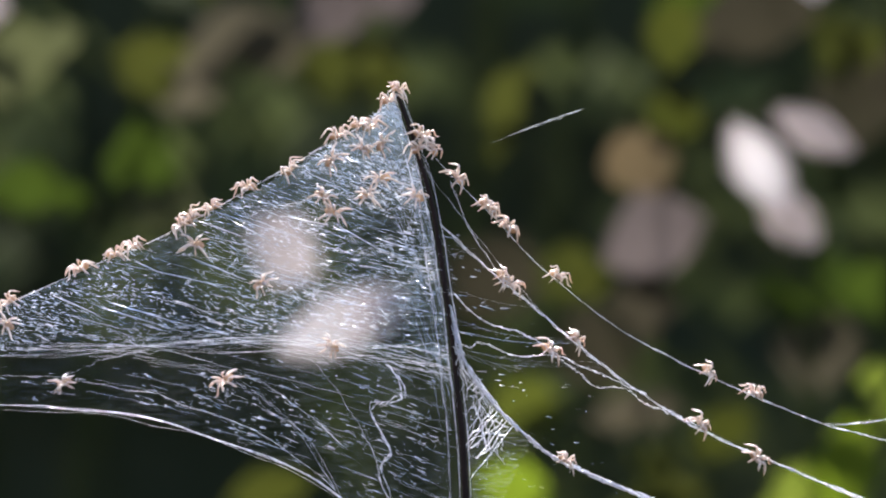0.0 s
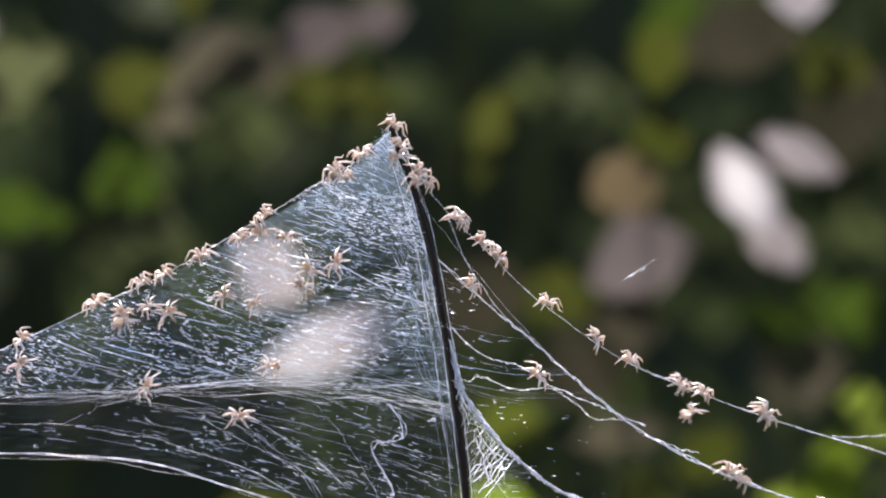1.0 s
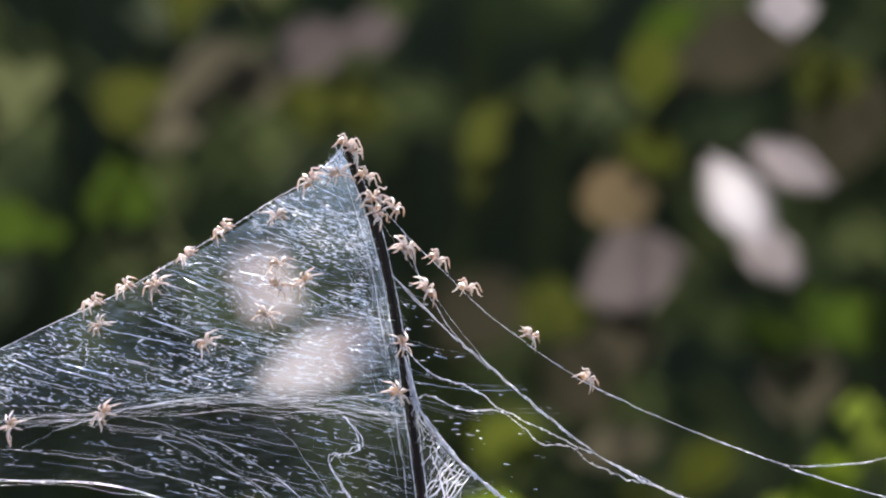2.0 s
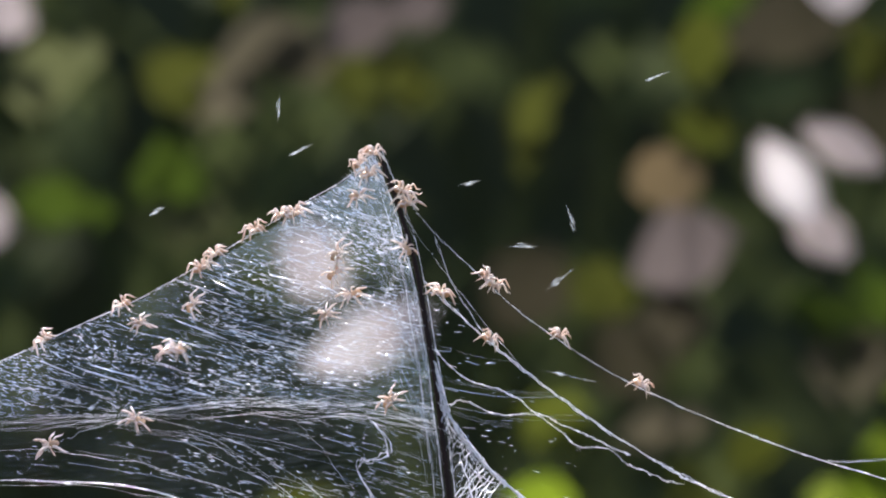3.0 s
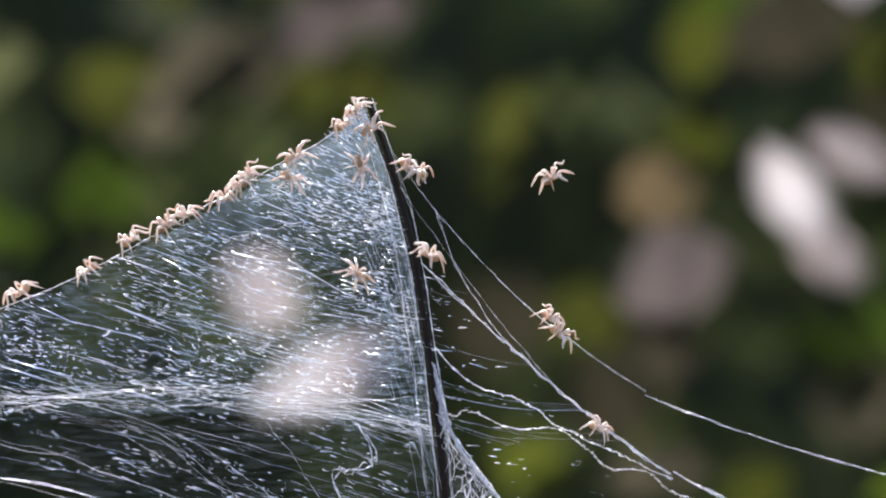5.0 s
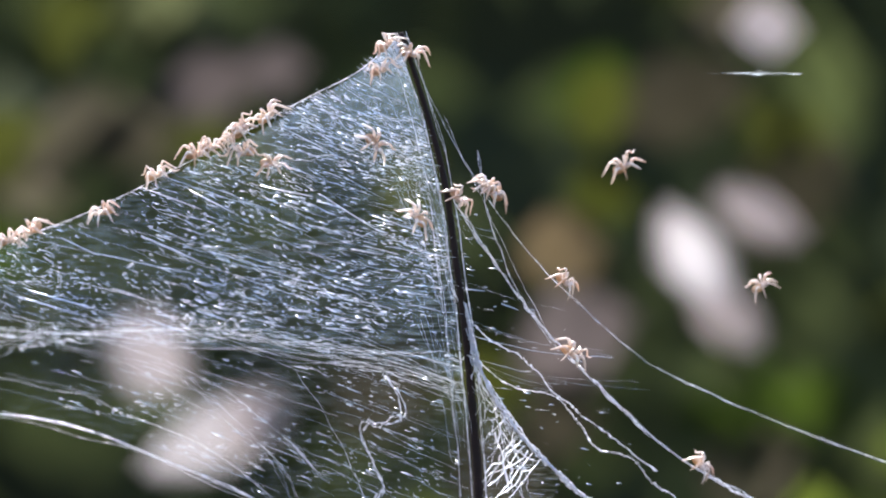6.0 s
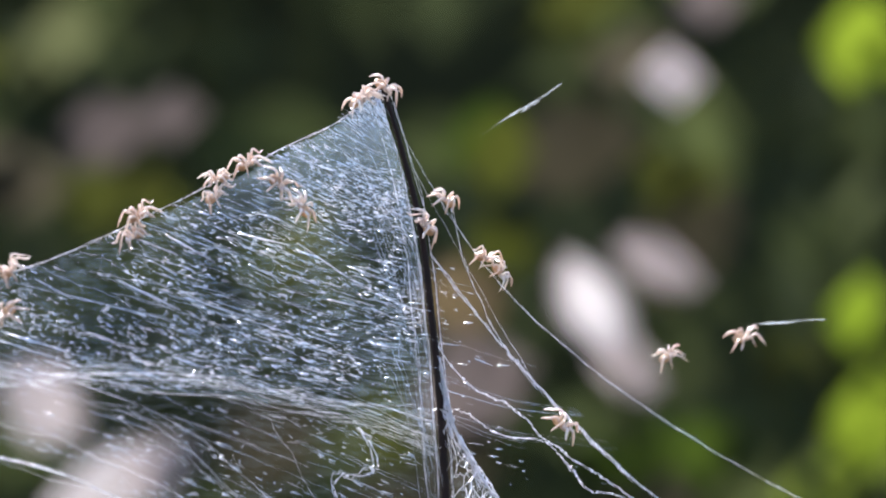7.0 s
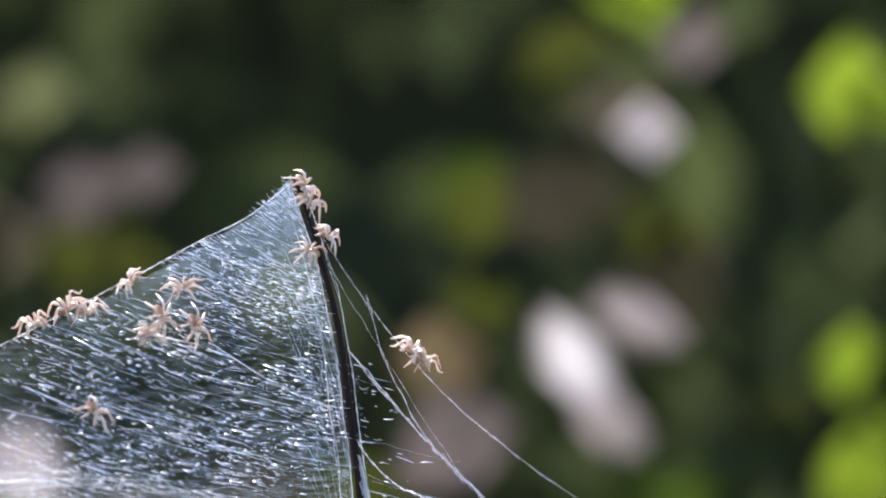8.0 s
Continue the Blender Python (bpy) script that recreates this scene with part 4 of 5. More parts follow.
    yield [(0,-17.9,7.6,-27,20), (0.5,-26.0,2.1,-70,20), (1,-21.1,-0.9,-44,20), (2.5,-18.0,-2.4,1,20), (3,-15.1,-1.5,30,20), (3.5,-24.2,0.7,48,20), (4,-27.2,7.7,47,62), (4.5,-27.9,7.3,16,62), (6,-28.5,10.6,6,62), (6.5,-29.8,10.8,47,62), (7.05,110.0,102.8,2,48), (8.0,110.1,102.9,-21,48)]
    yield [(0,-16.2,5.1,-19,20), (0.5,-14.8,4.2,-27,20), (1,-19.9,1.6,-51,20), (2.5,-16.0,2.2,-6,20), (3,-13.8,4.7,39,20), (3.5,-11.0,15.7,70,20), (4,-11.9,13.5,25,20), (4.5,-12.2,14.8,18,20), (6,-21.7,13.7,40,62), (6.5,-17.6,14.8,27,62), (7,-7.9,21.9,29,62), (7.5,-6.6,20.0,7,62), (8,-3.5,19.7,-38,48)]
    yield [(0,-28.7,10.1,192,62), (0.5,-27.7,9.5,203,62), (1,-25.7,9.5,224,62), (2.5,-24.9,11.3,214,62), (3,-25.4,11.8,196,62), (3.5,-25.7,10.6,207,62), (4,-23.9,9.6,230,62), (4.5,-23.3,9.9,193,62), (6,-24.6,9.0,194,62), (6.5,-30.1,6.8,226,62), (7,-33.9,4.3,206,62), (7.5,-34.9,5.9,213,62), (8,-34.8,6.0,195,62)]
    yield [(0,-33.8,7.2,209,62), (0.5,-30.1,5.4,172,20), (1,-29.4,6.2,217,62), (2.5,-31.1,6.3,225,62), (3,-31.2,7.7,203,62), (3.5,-29.3,9.1,191,62), (4,-28.9,6.7,207,62), (4.77,-80.0,-1.3,211,62), (8.0,-79.9,-1.2,192,62)]
    yield [(0,-36.7,5.9,45,62), (0.5,-32.6,5.4,15,62), (1,-35.3,3.3,19,62), (2.5,-35.3,2.1,60,20), (3,-33.3,5.2,25,62), (3.5,-31.7,8.3,41,62), (4,-30.6,5.7,13,62), (4.5,-30.3,6.4,44,62), (6,-30.1,9.6,14,62), (6.5,-30.8,9.8,13,62), (7,-33.3,7.6,28,62), (7.5,-32.7,7.8,21,62), (8,-31.1,8.8,30,62)]
    yield [(0,-38.3,4.3,230,62), (0.5,-35.5,5.3,216,62), (1,-40.7,0.8,206,62), (2.5,-39.5,2.9,209,62), (3,-45.0,1.1,199,62), (3.5,-44.8,1.6,209,62), (4,-37.9,1.1,196,20), (4.5,-39.0,1.8,219,62), (6,-40.8,2.0,193,62), (6.64,-80.0,-6.0,214,62), (8.0,-79.9,-5.9,196,62)]
    yield [(0,-36.7,0.5,169,20), (0.5,-30.9,0.8,214,20), (1,-40.3,-4.7,204,20), (1.65,-80.0,-12.7,190,62), (8.0,-79.9,-12.6,209,62)]
    yield [(0,-45.5,2.2,192,62), (0.5,-44.6,1.6,195,62), (1,-44.0,1.2,203,62), (2.5,-45.4,0.4,211,62), (3,-56.2,-4.7,224,62), (3.5,-63.5,-7.5,196,62), (3.9,-80.0,-15.5,214,62), (8.0,-79.9,-15.4,201,62)]
    yield [(0,-48.4,-1.2,12,62), (0.5,-47.9,-3.4,-33,20), (1,-47.3,-4.7,-30,20), (1.57,-80.0,-12.7,15,62), (8.0,-79.9,-12.6,22,62)]
    yield [(0,-53.4,-1.6,203,62), (0.5,-52.4,-3.0,226,62), (1,-50.7,-3.4,212,62), (1.54,-80.0,-11.4,189,62), (8.0,-79.9,-11.3,222,62)]
    yield [(0,-63.8,-6.2,217,62), (0.5,-61.9,-7.2,229,62), (1,-61.5,-8.4,229,62), (1.42,-80.0,-16.4,188,62), (8.0,-79.9,-16.3,193,62)]
    yield [(0,-64.7,-11.2,145,20), (0.5,-61.9,-10.5,190,20), (1,-61.9,-12.2,231,20), (2.5,-55.2,-20.1,233,20), (3,-55.8,-20.3,188,20), (3.5,-56.0,-19.4,151,20), (4,-53.5,-19.9,188,20), (4.51,-80.0,-27.9,176,20), (8.0,-79.9,-27.8,193,20)]
    yield [(0,-26.7,-5.4,30,20), (0.5,-29.3,-4.2,68,20), (1,-27.4,-3.4,23,20), (2.5,-29.6,-7.5,46,20), (3,-34.6,0.2,56,20), (3.5,-36.1,3.9,32,62), (4,-33.9,2.1,-11,20), (4.5,-34.6,3.1,34,62), (6,-34.7,7.6,20,62), (6.5,-34.7,8.1,16,62), (7.05,110.0,92.7,-29,48), (8.0,110.1,92.8,-32,48)]
    yield [(0,-56.0,-20.1,203,20), (0.48,-80.0,-28.1,203,20), (8.0,-79.9,-28.0,162,20)]
    yield [(0,-32.1,-19.7,213,20), (0.5,-31.3,-20.0,206,20), (1,-29.9,-20.1,188,20), (1.76,-80.0,-28.1,180,20), (8.0,-79.9,-28.0,171,20)]
    yield [(0,-4.1,7.6,150,20), (0.5,0.0,11.7,161,48), (0.62,7.6,4.6,121,48), (0.72,14.7,-2.2,121,48), (0.89,27.1,-11.0,124,48), (1.09,43.0,-19.2,137,48), (1.27,58,-25.4,150,48), (1.48,76,-31.5,160,48), (1.58,84,-33.8,153,48), (8.0,84.1,-33.8,154,48)]
    yield [(0,1.3,9.7,130,48), (0.5,1.3,9.6,157,48), (1,2.7,9.5,154,48), (2.5,-1.0,3.4,151,48), (3.58,-80.0,-4.6,188,62), (8.0,-79.9,-4.5,223,62)]
    yield [(0,5.5,5.5,-36,48), (0.5,5.4,5.1,-18,48), (1,5.6,5.8,-48,48), (2.5,5.2,5.1,-37,48), (3,7.1,3.3,-53,48), (3.5,1.2,10.2,-56,48), (4,-1.0,10.8,-59,48), (4.5,-2.6,13.7,-46,48), (6,-0.6,4.3,-55,48), (6.5,1.7,-4.2,-57,48), (7,5.9,1.7,-16,48), (7.5,5.5,2.2,-47,48), (8,7.2,0.2,-21,48)]
    yield [(0,5.1,3.9,135,48), (0.5,1.3,5.9,122,48), (1,1.4,7.9,125,48), (2.5,-2.3,3.4,170,20), (3.57,-80.0,-4.6,205,62), (8.0,-79.9,-4.5,199,62)]
    yield [(0,8.9,2.6,142,48), (0.5,8.3,2.7,157,48), (1,7.3,2.9,127,48), (2.5,4.4,2.2,143,48), (3,3.1,3.4,161,48), (3.5,-7.1,0.7,185,20), (4,-1.4,4.2,148,20), (4.5,0.2,2.7,153,48), (6,2.7,4.0,147,48), (6.5,3.1,6.2,134,48), (7,0.7,6.5,126,48), (7.5,-2.1,9.2,150,48), (8,6.5,2.1,147,48)]
    yield [(0,10.1,-2.4,-59,48), (0.5,7.1,0.2,-18,48), (1,4.8,0.4,-53,48), (2.5,0.3,-7.4,-70,20), (3,7.5,-6.2,-25,48), (3.5,10.7,-5.3,-24,48), (4,11.2,-3.6,-50,48), (4.5,14.8,-3.7,-36,48), (6,13.6,-3.9,-39,48), (6.5,11.2,0.5,-28,48), (7,8.8,1.6,-52,48), (7.08,14.7,-2.2,-24,48), (7.25,27.1,-11.0,-16,48), (7.45,43.0,-19.2,-29,48), (7.63,58,-25.4,-19,48), (7.84,76,-31.5,-19,48), (7.93,84,-33.8,-43,48), (8.0,84.1,-33.8,-23,48)]
    yield [(0,10.5,-4.4,-33,48), (0.5,7.1,-2.3,-20,48), (0.59,12.3,-8.5,-47,48), (0.7,19.4,-14.8,-32,48), (0.83,28.8,-22.0,-21,48), (0.94,37.5,-27.1,-34,48), (1.1,50.9,-32.7,-58,48), (1.35,72,-41,-32,48), (1.47,82,-45,-49,48), (8.0,82.1,-45,-22,48)]
    yield [(0,16.8,-4.0,-32,48), (0.5,15.8,-3.0,-45,48), (1,15.7,-2.9,-23,48), (2.5,9.7,4.3,-21,48), (3,9.2,2.9,-21,48), (3.5,10.7,1.4,-21,48), (4,6.2,4.1,-31,48), (4.12,14.7,-2.2,-29,48), (4.29,27.1,-11.0,-33,48), (4.48,43.0,-19.2,-37,48), (4.67,58,-25.4,-17,48), (4.88,76,-31.5,-44,48), (4.97,84,-33.8,-56,48), (8.0,84.1,-33.8,-29,48)]
    yield [(0,19.7,-13.1,-49,48), (0.5,17.9,-12.5,-51,48), (1,22.0,-8.8,-57,48), (2.5,17.4,-6.6,-26,48), (3,18.0,-5.5,-20,48), (3.5,14.7,-2.2,-29,48), (4,13.2,-3.3,-55,48), (4.5,19.1,-5.1,-17,48), (4.61,27.1,-11.0,-24,48), (4.81,43.0,-19.2,-38,48), (4.99,58,-25.4,-60,48), (5.2,76,-31.5,-23,48), (5.29,84,-33.8,-33,48), (8.0,84.1,-33.8,-33,48)]
    yield [(0,15.1,-15.7,-39,48), (0.5,14.6,-15.0,-54,48), (1,14.0,-13.4,-44,48), (2.5,-5.1,-14.1,1,20), (3,-5.7,-13.9,46,20), (3.5,1.0,-9.8,1,48), (4,10.5,-6.6,-44,48), (4.5,15.0,-7.4,-43,48), (6,12.1,-15.5,-33,48), (6.5,13.9,-15.8,-59,48), (7,15.3,-17.4,-42,48), (7.5,13.1,-16.7,-17,48), (7.57,19.4,-14.8,-27,48), (7.7,28.8,-22.0,-22,48), (7.82,37.5,-27.1,-47,48), (7.98,50.9,-32.7,-30,48), (8.0,51.0,-32.7,-25,48)]
    yield [(0,38.5,-18.5,-59,48), (0.5,29.4,-13.2,-21,48), (1,27.5,-12.1,-19,48), (2.5,27.2,-12.8,-48,48), (3,30.2,-11.8,-27,48), (3.5,28.1,-10.9,-42,48), (4,25.1,-9.7,-32,48), (4.5,20.6,-14.1,-23,48), (6,28.8,-26.1,-46,48), (6.1,37.5,-27.1,-33,48), (6.26,50.9,-32.7,-49,48), (6.51,72,-41,-38,48), (6.63,82,-45,-59,48), (8.0,82.1,-45,-48,48)]
    yield [(0,39.3,-23.5,131,48), (0.5,36.5,-23.5,160,48), (1,47.1,-20.0,121,48), (1.14,58,-25.4,157,48), (1.35,76,-31.5,160,48), (1.44,84,-33.8,155,48), (8.0,84.1,-33.8,123,48)]
    yield [(0,45.6,-22.3,159,48), (0.5,35.2,-16.5,149,48), (1,37.1,-19.6,144,48), (1.07,43.0,-19.2,120,48), (1.25,58,-25.4,157,48), (1.46,76,-31.5,153,48), (1.55,84,-33.8,127,48), (8.0,84.1,-33.8,159,48)]
    yield [(0,17.6,-32.3,-31,48), (0.5,17.1,-31.9,-20,48), (0.67,28.8,-22.0,-57,48), (0.78,37.5,-27.1,-23,48), (0.94,50.9,-32.7,-52,48), (1.2,72,-41,-28,48), (1.32,82,-45,-59,48), (8.0,82.1,-45,-26,48)]
    yield [(0,44.7,-33.9,-46,48), (0.5,33.6,-25.6,-46,48), (1,41.6,-30.4,-17,48), (1.11,50.9,-32.7,-33,48), (1.36,72,-41,-44,48), (1.48,82,-45,-16,48), (8.0,82.1,-45,-52,48)]
    yield [(0,-16.6,-14.6,148,20), (0.5,-24.7,-12.9,159,20), (1,-25.3,-12.6,167,20), (1.81,-80.0,-20.6,208,20), (8.0,-79.9,-20.5,163,20)]
    yield [(0.0,-80.0,-17.0,43,62), (0.05,-79.9,-17.0,11,62), (0.5,-29.7,3.3,11,20), (1,-26.9,7.0,-21,20), (1.8,-80.0,-1.0,24,62), (8.0,-79.9,-0.9,30,62)]
    yield [(0.0,-78.0,-6.4,197,62), (0.05,-77.9,-6.4,193,62), (0.5,-28.5,-0.4,163,20), (1,-32.0,-2.2,208,20), (1.74,-80.0,-10.2,223,62), (8.0,-79.9,-10.1,220,62)]
    yield [(0.0,-80.0,-17.0,15,62), (0.08,-79.9,-17.0,33,62), (0.5,-44.6,-5.0,13,20), (1,-43.2,-3.8,42,20), (2.5,-44.1,-3.4,47,20), (3,-42.5,-2.6,23,20), (3.5,-53.6,-2.8,14,62), (4,-49.6,-4.1,-31,20), (4.5,-52.7,-5.3,14,62), (6,-51.7,-0.7,15,62), (6.53,-80.0,-8.7,7,62), (8.0,-79.9,-8.6,14,62)]
    yield [(0.0,-78.0,-11.5,189,62), (0.07,-77.9,-11.5,208,62), (0.5,-40.0,-5.5,207,20), (1,-43.3,-15.5,250,20), (2.5,-43.0,-16.7,206,20), (3,-43.2,-16.6,161,20), (3.5,-48.8,-7.5,116,20), (4,-41.9,0.1,161,62), (4.5,-45.3,-1.4,206,62), (6,-48.8,0.9,214,62), (6.5,-46.1,-2.1,210,62), (7,-48.6,-4.6,213,20), (7.56,-80.0,-12.6,229,62), (8.0,-79.9,-12.5,196,62)]
    yield [(0.0,82.5,-45.2,-35,48), (3.02,82,-45,-21,48), (3.14,72,-41,-39,48), (3.39,50.9,-32.7,-17,48), (3.5,41.5,-29.5,-37,48), (3.61,50.9,-32.7,-52,48), (3.86,72,-41,-33,48), (3.98,82,-45,-34,48), (8.0,82.1,-45,-34,48)]
    yield [(0.0,84.5,-34.0,158,48), (3.18,84,-33.8,162,48), (3.28,76,-31.5,156,48), (3.49,58,-25.4,151,48), (3.67,43.0,-19.2,145,48), (3.87,27.1,-11.0,150,48), (4,17.8,-3.3,136,48), (4.5,21.4,-8.1,157,48), (4.57,27.1,-11.0,149,48), (4.77,43.0,-19.2,134,48), (4.95,58,-25.4,140,48), (5.16,76,-31.5,122,48), (5.25,84,-33.8,123,48), (8.0,84.1,-33.8,153,48)]
    yield [(0.0,-80.0,-17.0,30,62), (6.59,-79.9,-17.0,22,62), (7,-47.6,0.9,44,62), (7.5,-34.1,1.3,-1,20), (8,-28.9,-4.1,-46,20)]
    yield [(0.0,-80.0,-17.0,32,62), (7.32,-79.9,-17.0,49,62), (8,-22.4,4.6,5,20)]
    yield [(0.0,-3.3,14.5,27,41), (4.05,-3.2,14.5,9,41), (4.5,11.0,13.8,24,41), (6,20.3,8.5,31,41), (6.5,59.5,15.3,6,41), (6.9,95,30,22,41), (8.0,95.1,30,31,41)]
    yield [(0.0,88,5,16,41), (5.55,88.1,5,32,41), (6,36.7,-5.2,35,41), (6.5,31.8,-6.3,7,41), (7,29.5,-8.3,27,41), (7.2,22.6,-13.7,30,41), (7.5,23.4,-16.8,35,41), (7.9,45,-45,6,41), (8.0,45.1,-45,30,41)]
    yield [(0.0,90,0,31,41), (6.55,90.1,0,24,41), (7,38.4,-6.1,9,41), (7.2,37.4,-8.4,14,41), (7.5,34.4,-24.5,22,41), (7.9,60,-50,10,41), (8.0,60.1,-50,13,41)]
    yield [(0.0,100,-20,20,41), (0.2,90,-20,24,41), (0.5,46.4,-17.4,10,41), (0.9,-10,-70,14,41), (8.0,-10.1,-70,14,41)]
    yield [(0.0,100,-30,20,41), (0.6,90,-28,24,41), (1.0,37.0,-19.6,40,41), (1.5,20,-80,24,41), (8.0,20.1,-80,14,41)]
    yield [(0.0,100,-34,-20,41), (0.5,88,-30,-14,41), (1.0,47.5,-19.8,-30,41), (1.6,90,-60,-24,41), (8.0,90.1,-60,-14,41)]
    yield [(0.0,96,30,20,41), (2.0,90,28,24,41), (2.5,9.4,-18.2,20,41), (2.85,30,-80,14,41), (8.0,30.1,-80,14,41)]
    yield [(0.0,96,40,20,41), (2.1,90,38,24,41), (2.5,10.2,4.6,50,41), (2.85,40,-80,34,41), (8.0,40.1,-80,14,41)]
    yield [(0.0,30,-60,24,41), (2.05,30.1,-60,6,41), (2.5,65.7,2.7,14,41), (3,76.5,9.5,20,41), (3.4,100,0,33,41), (8.0,100.1,0,32,41)]


FOOTING = [STEM_LINE[:7],
           [(0.9, -6.7), (5.1, -10.8), (10.7, -12.8), (15.4, -15.8), (20.1, -18.0), (29.2, -22.1)],
           [(0.6, -8.5), (3.1, -17.2), (7.9, -23.9), (12.2, -27.9), (16.2, -31.1), (20.1, -32.9), (32, -38)]]


def in_plane(m, u, v):
    p = m @ (Vector((u, 0, v)) * MM)
    return p.x / MM, p.z / MM


def footholds(t):
    """Where the stalk, the fan's edge and the swaying threads run at that time, in the web's own plane."""
    lines = list(FOOTING)
    for line, sway in ((HIGH_LINE, HIGH_SWAY), (MAIN_LINE, MAIN_SWAY)):
        poses = stretches(line, sway, t)
        lines.append([in_plane(poses[min(i // 2, len(poses) - 1)], *p) for i, p in enumerate(line)])
    return lines


def settled(u, v, t):
    """The nearest foothold: under the ridge on the sheet's side, on a thread or the stalk beyond it."""
    if v > 60 or abs(u) > 100:
        return u, v
    if u < stem_u(min(v, 22)) + 0.3:
        return u, min(v, ridge_z(u) - 0.25)
    here, best = Vector((u, v)), None
    for line in footholds(t):
        line = [Vector(p) for p in line]
        for a, b in zip(line[:-1], line[1:]):
            w = max(0, min(1, (here - a).dot(b - a) / (b - a).length_squared))
            p = a + (b - a) * w
            if best is None or (p - here).length < (best - here).length:
                best = p
    gap = best - here
    if gap.length > 3.0:
        gap *= 3.0 / gap.length
    return tuple(here + gap)


def crawl(t, u, v, heading, tilt):
    """Pose of a spiderling on the nest at (u, v) mm, looking along heading; tilt turns its back from the viewer towards the sky."""
    h, w = radians(heading), radians(tilt if tilt != 62 else 52)
    fwd = Vector((math.cos(h), 0, math.sin(h)))
    over = Vector((-math.sin(h), 0, math.cos(h)))
    if over.z < 0:
        over.negate()
    back = Vector((0, -1, 0)) * math.cos(w) + over * math.sin(w)
    sidew = back.cross(fwd)
    m = Matrix((fwd, sidew, back)).transposed().to_4x4()
    if tilt == 41:  # adrift in the air
        m.translation = deep(u, v, -0.25) + Vector((0, 0, BASE))
        return m
    u, v = settled(*in_plane(lean(t).inverted(), u, v), t)
    m.translation = lean(t) @ deep(u, v, -0.25) + Vector((0, 0, BASE))
    return m


BROOD = [spiderling(1, 1.0), spiderling(2, 0.92), spiderling(3, 1.08), spiderling(4, 0.96), spiderling(5, 1.03)]
WALKERS = []
for i, rows in enumerate(spiderling_paths()):
    first = crawl(*rows[0])
    if i < len(BROOD):
        BROOD[i].matrix_basis = first
        WALKERS.append((BROOD[i], rows))
    else:
        WALKERS.append((copy_thing(BROOD[i % len(BROOD)], first), rows))


# ---- silk adrift on the wind ----
def drifting_silk(length, seed):
    rng = random.Random(seed)
    e = tagged(new("drifting_silk"), "pale wisp of silk adrift in the air", "silk strand", "silk adrift")
    k = length * 0.85 * MM
    pts = bend([(-k / 2, 0, 0), (-k * 0.2, 0, rng.uniform(-.012, .012) * k), (k * 0.15, 0, rng.uniform(-.012, .012) * k), (k / 2, 0, 0)], 14)
    part("strand", Shape().tube(pts, [(0.03 + 0.1 * math.sin(math.pi * i / 14) ** 0.6) * MM * (1 + 0.9 * noise.noise(Vector((i * 0.9, seed, 0)))) for i in range(15)], 6), WISP, e)
    part("tail", Shape().tube(bend([(-k / 2, 0, 0), (-k * 0.6, 0.0005, -0.006 * k), (-k * 0.72, 0, -0.004 * k)], 8), 0.01 * MM, 4), WISP, e)
    for k in range(2):
        i = rng.randrange(3, 12)
        off = Vector((rng.uniform(-.5, .5), rng.uniform(-.2, .2), rng.uniform(-.35, .35))) * MM
        part("knot", Shape().blob(pts[i] + off, rng.uniform(0.3, 0.8) * MM, 0.12 * MM, rng.uniform(0.1, 0.2) * MM, 5, 7), WISP, e)
    return e


# seconds, place in mm, slope, length: where each wisp drifts past the nest
FIRST_GUST = (
    (0, 15.1, 18.6, 20, 14),
    (0.2, 2.4, 19.9, 40, 6),
    (0.2, 23.8, 8.1, 66, 8),
    (0.2, 28.7, 18.0, 62, 9),
    (0.5, 8.6, 35.3, 25, 6),
    (0.5, 25.6, 21.6, 46, 10),
    (0.5, 28.1, 35.9, 50, 7),
    (0.5, 32.4, 31.6, 60, 2),
    (0.8, 44.9, 20.9, 30, 27),
    (1, 29.4, 2.0, 33, 7),
    (1.2, 27.7, 31.0, 20, 11),
    (2.5, 19.8, 22.0, 8, 7),
)
SECOND_GUST = (
    (2.5, 52.3, -15.5, 42, 10),
    (2.5, 62.8, -2.4, 10, 2),
    (2.8, 7.1, 23.2, 28, 11),
    (3, -39.8, 14.3, 20, 2),
    (3, -22.2, 29.2, 85, 4),
    (3, -18.7, 23.0, 25, 4),
    (3, 6.0, 18.0, 10, 3),
    (3, 13.8, 8.6, 0, 4),
    (3, 19.2, 4.0, 38, 5),
    (3, 20.6, 12.4, -70, 4),
    (3, 20.7, -10.5, -12, 8),
    (3, 33.3, 33.4, 20, 4),
)
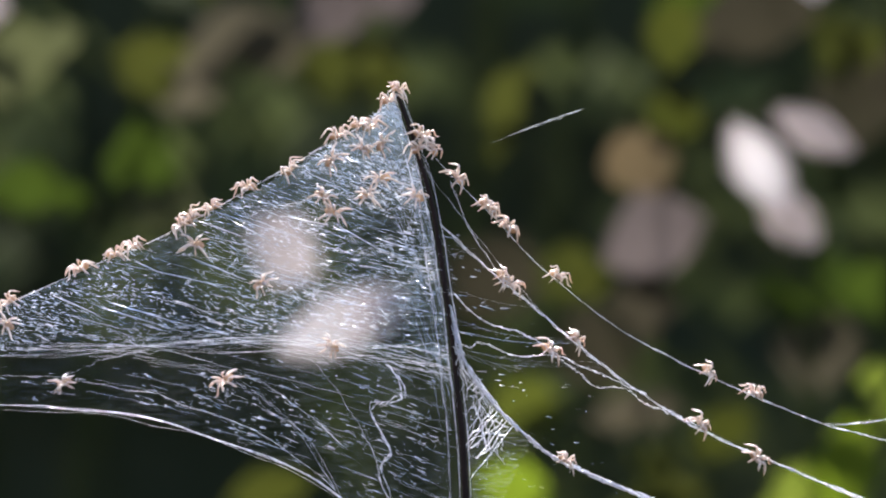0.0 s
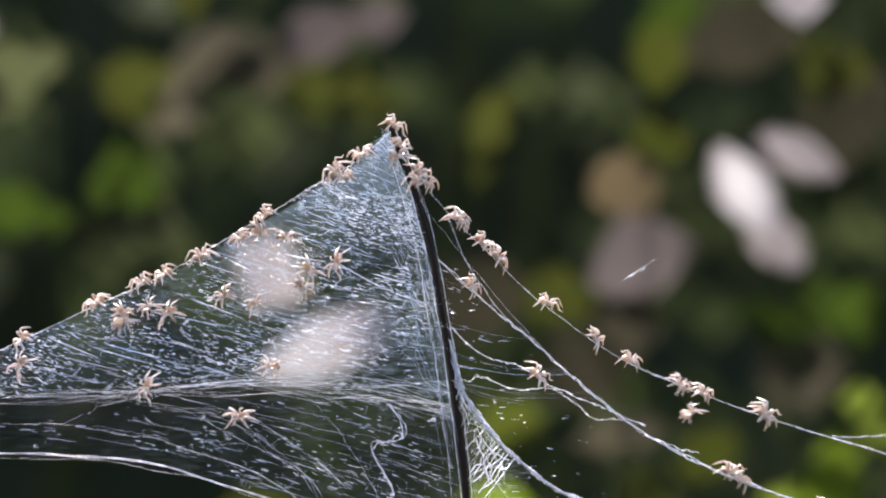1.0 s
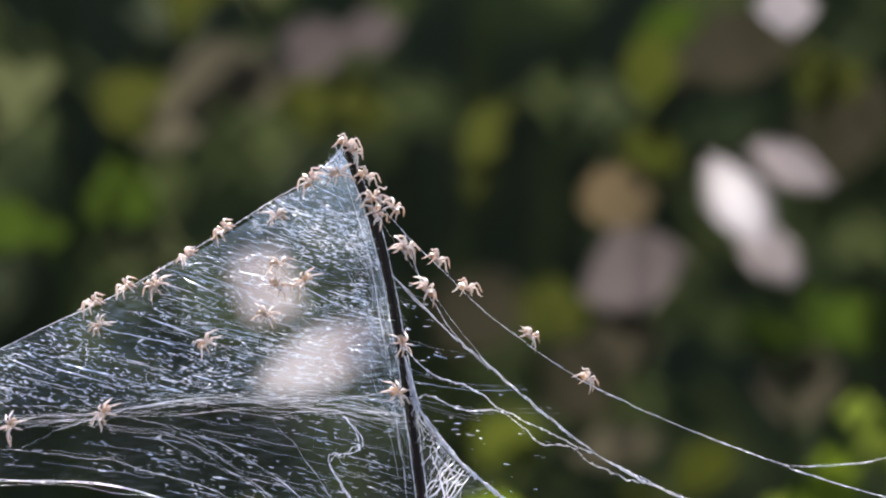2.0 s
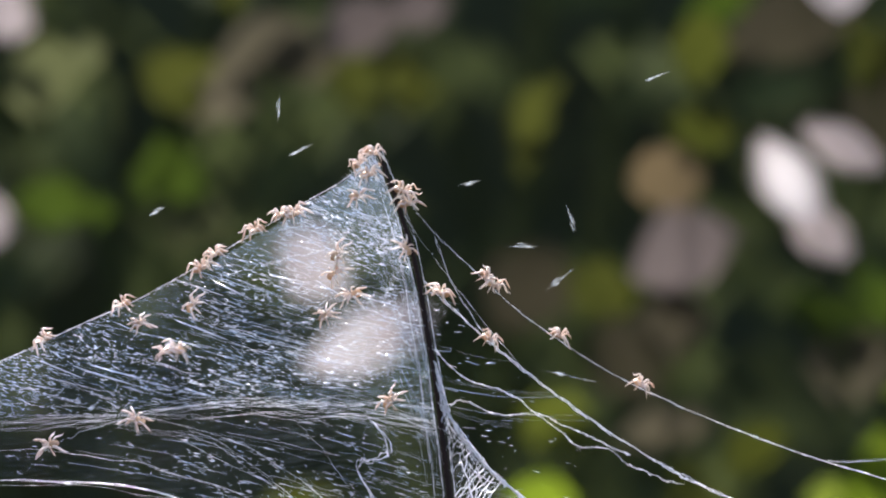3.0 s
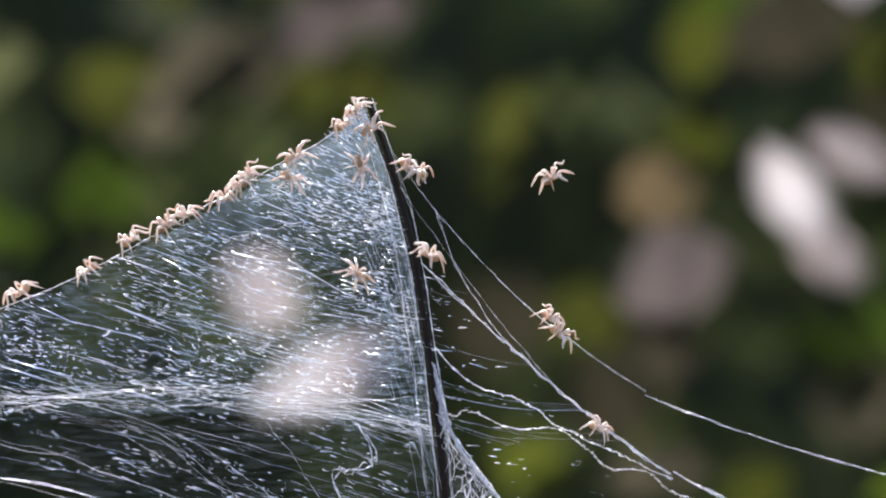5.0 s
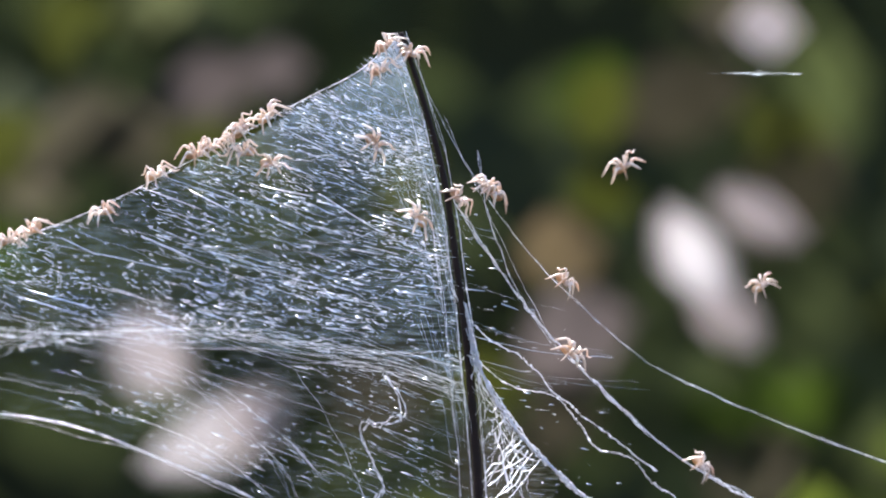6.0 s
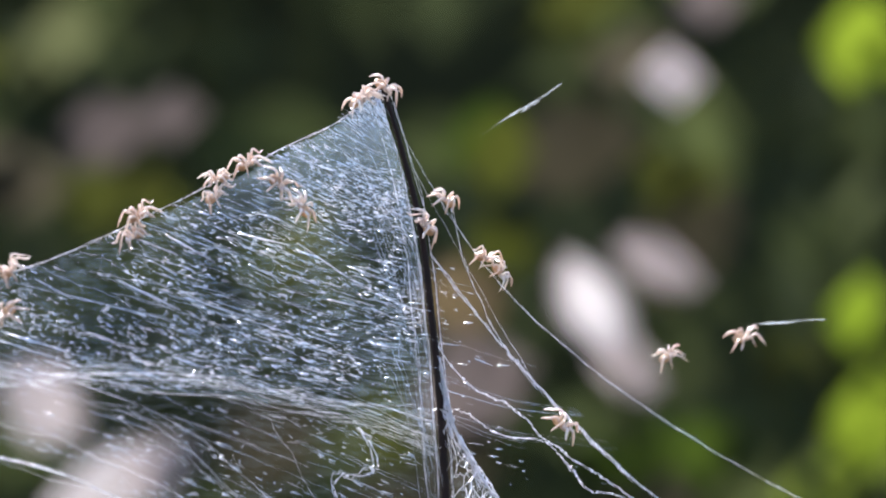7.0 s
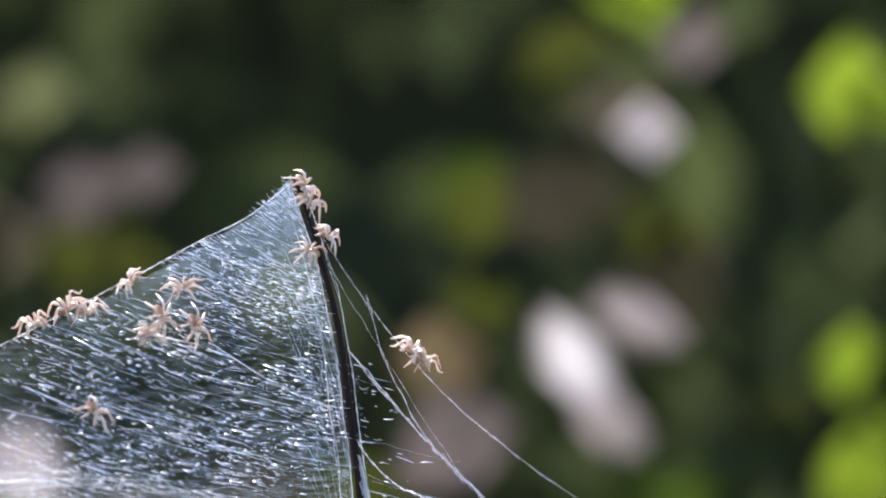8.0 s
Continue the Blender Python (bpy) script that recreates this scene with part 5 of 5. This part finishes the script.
THIRD_GUST = (
    (3.3, 28.7, -4.4, 22, 10),
    (3.5, 0.8, 26.6, 84, 3),
    (3.5, 14.4, 10.7, 15, 5),
    (3.5, 26.2, 26.1, 25, 5),
    (3.5, 40.8, -4.3, 30, 3),
    (3.8, 5.4, 16.5, 28, 8),
    (3.8, 21.8, 26.0, 25, 10),
    (3.8, 34.9, 4.6, 10, 15),
    (4.5, 4.5, 13.9, -6, 13),
    (5.8, 19.9, 14.5, 0, 20),
    (6, 36.2, 19.7, 0, 11),
    (6.2, 17.6, 8.1, 30, 26),
)
LAST_GUST = (
    (6.2, 46.7, -17.2, 52, 16),
    (6.5, 19.9, 10.6, 3, 17),
    (6.5, 28.8, 9.6, 24, 12),
    (6.5, 41.5, -3.2, 17, 9),
    (6.8, 5.6, 20.2, 48, 12),
    (6.8, 11.3, 2.3, 22, 8),
    (7, 11.7, 20.9, 33, 11),
    (7, 43.1, -4.3, 4, 10),
    (7.2, 31.3, 15.0, 27, 17),
)
WISPS = [(drifting_silk(n, i), t, u, v, a) for i, (t, u, v, a, n) in enumerate(FIRST_GUST + SECOND_GUST + THIRD_GUST + LAST_GUST)]


def motions():
    for ob, rows in WALKERS:
        walk(ob, [(r[0], crawl(*r)) for r in rows])
    times = [r[0] for r in LEAN]
    walk(web, [(t, Matrix.Translation((0, 0, BASE)) @ lean(t)) for t in times])
    walk(next(o for o in stem.children if o.name.startswith("stalk")), [(t, lean(t)) for t in times])
    for ob, line, sway, k in SWAYING:
        walk(ob, [(r[0], stretches(line, sway, r[0])[k]) for r in sway])
    for ob in SWINGING:
        walk(ob, [(t, turned(deep(-22, -16), a, 0, rise)) for t, a, rise in SWING])
    for ob, t, u, v, a in WISPS:
        d = Vector((math.cos(radians(a)), 0, math.sin(radians(a))))
        mid = Vector((u * MM, -0.002, BASE + v * MM))
        rows = [(0.0, Matrix.Translation(mid) @ pose(0, 0, 0, 0, -a, 0))] if t == 0.0 else []
        for w, far in ((0.0, -0.2), (max(0.02, t - 0.16), -0.17), (max(0.04, t - 0.04), -0.01), (t + 0.04, 0.01), (min(7.98, t + 0.16), 0.17), (8.0, 0.2)):
            if t == 0.0 and far < 0:
                continue
            m = pose(0, 0, 0, 0, -a, 0)
            m.translation = mid + d * far + Vector((0, 0.25 * abs(far), 0.1 * far))
            rows.append((w, m))
        walk(ob, rows)


motions()
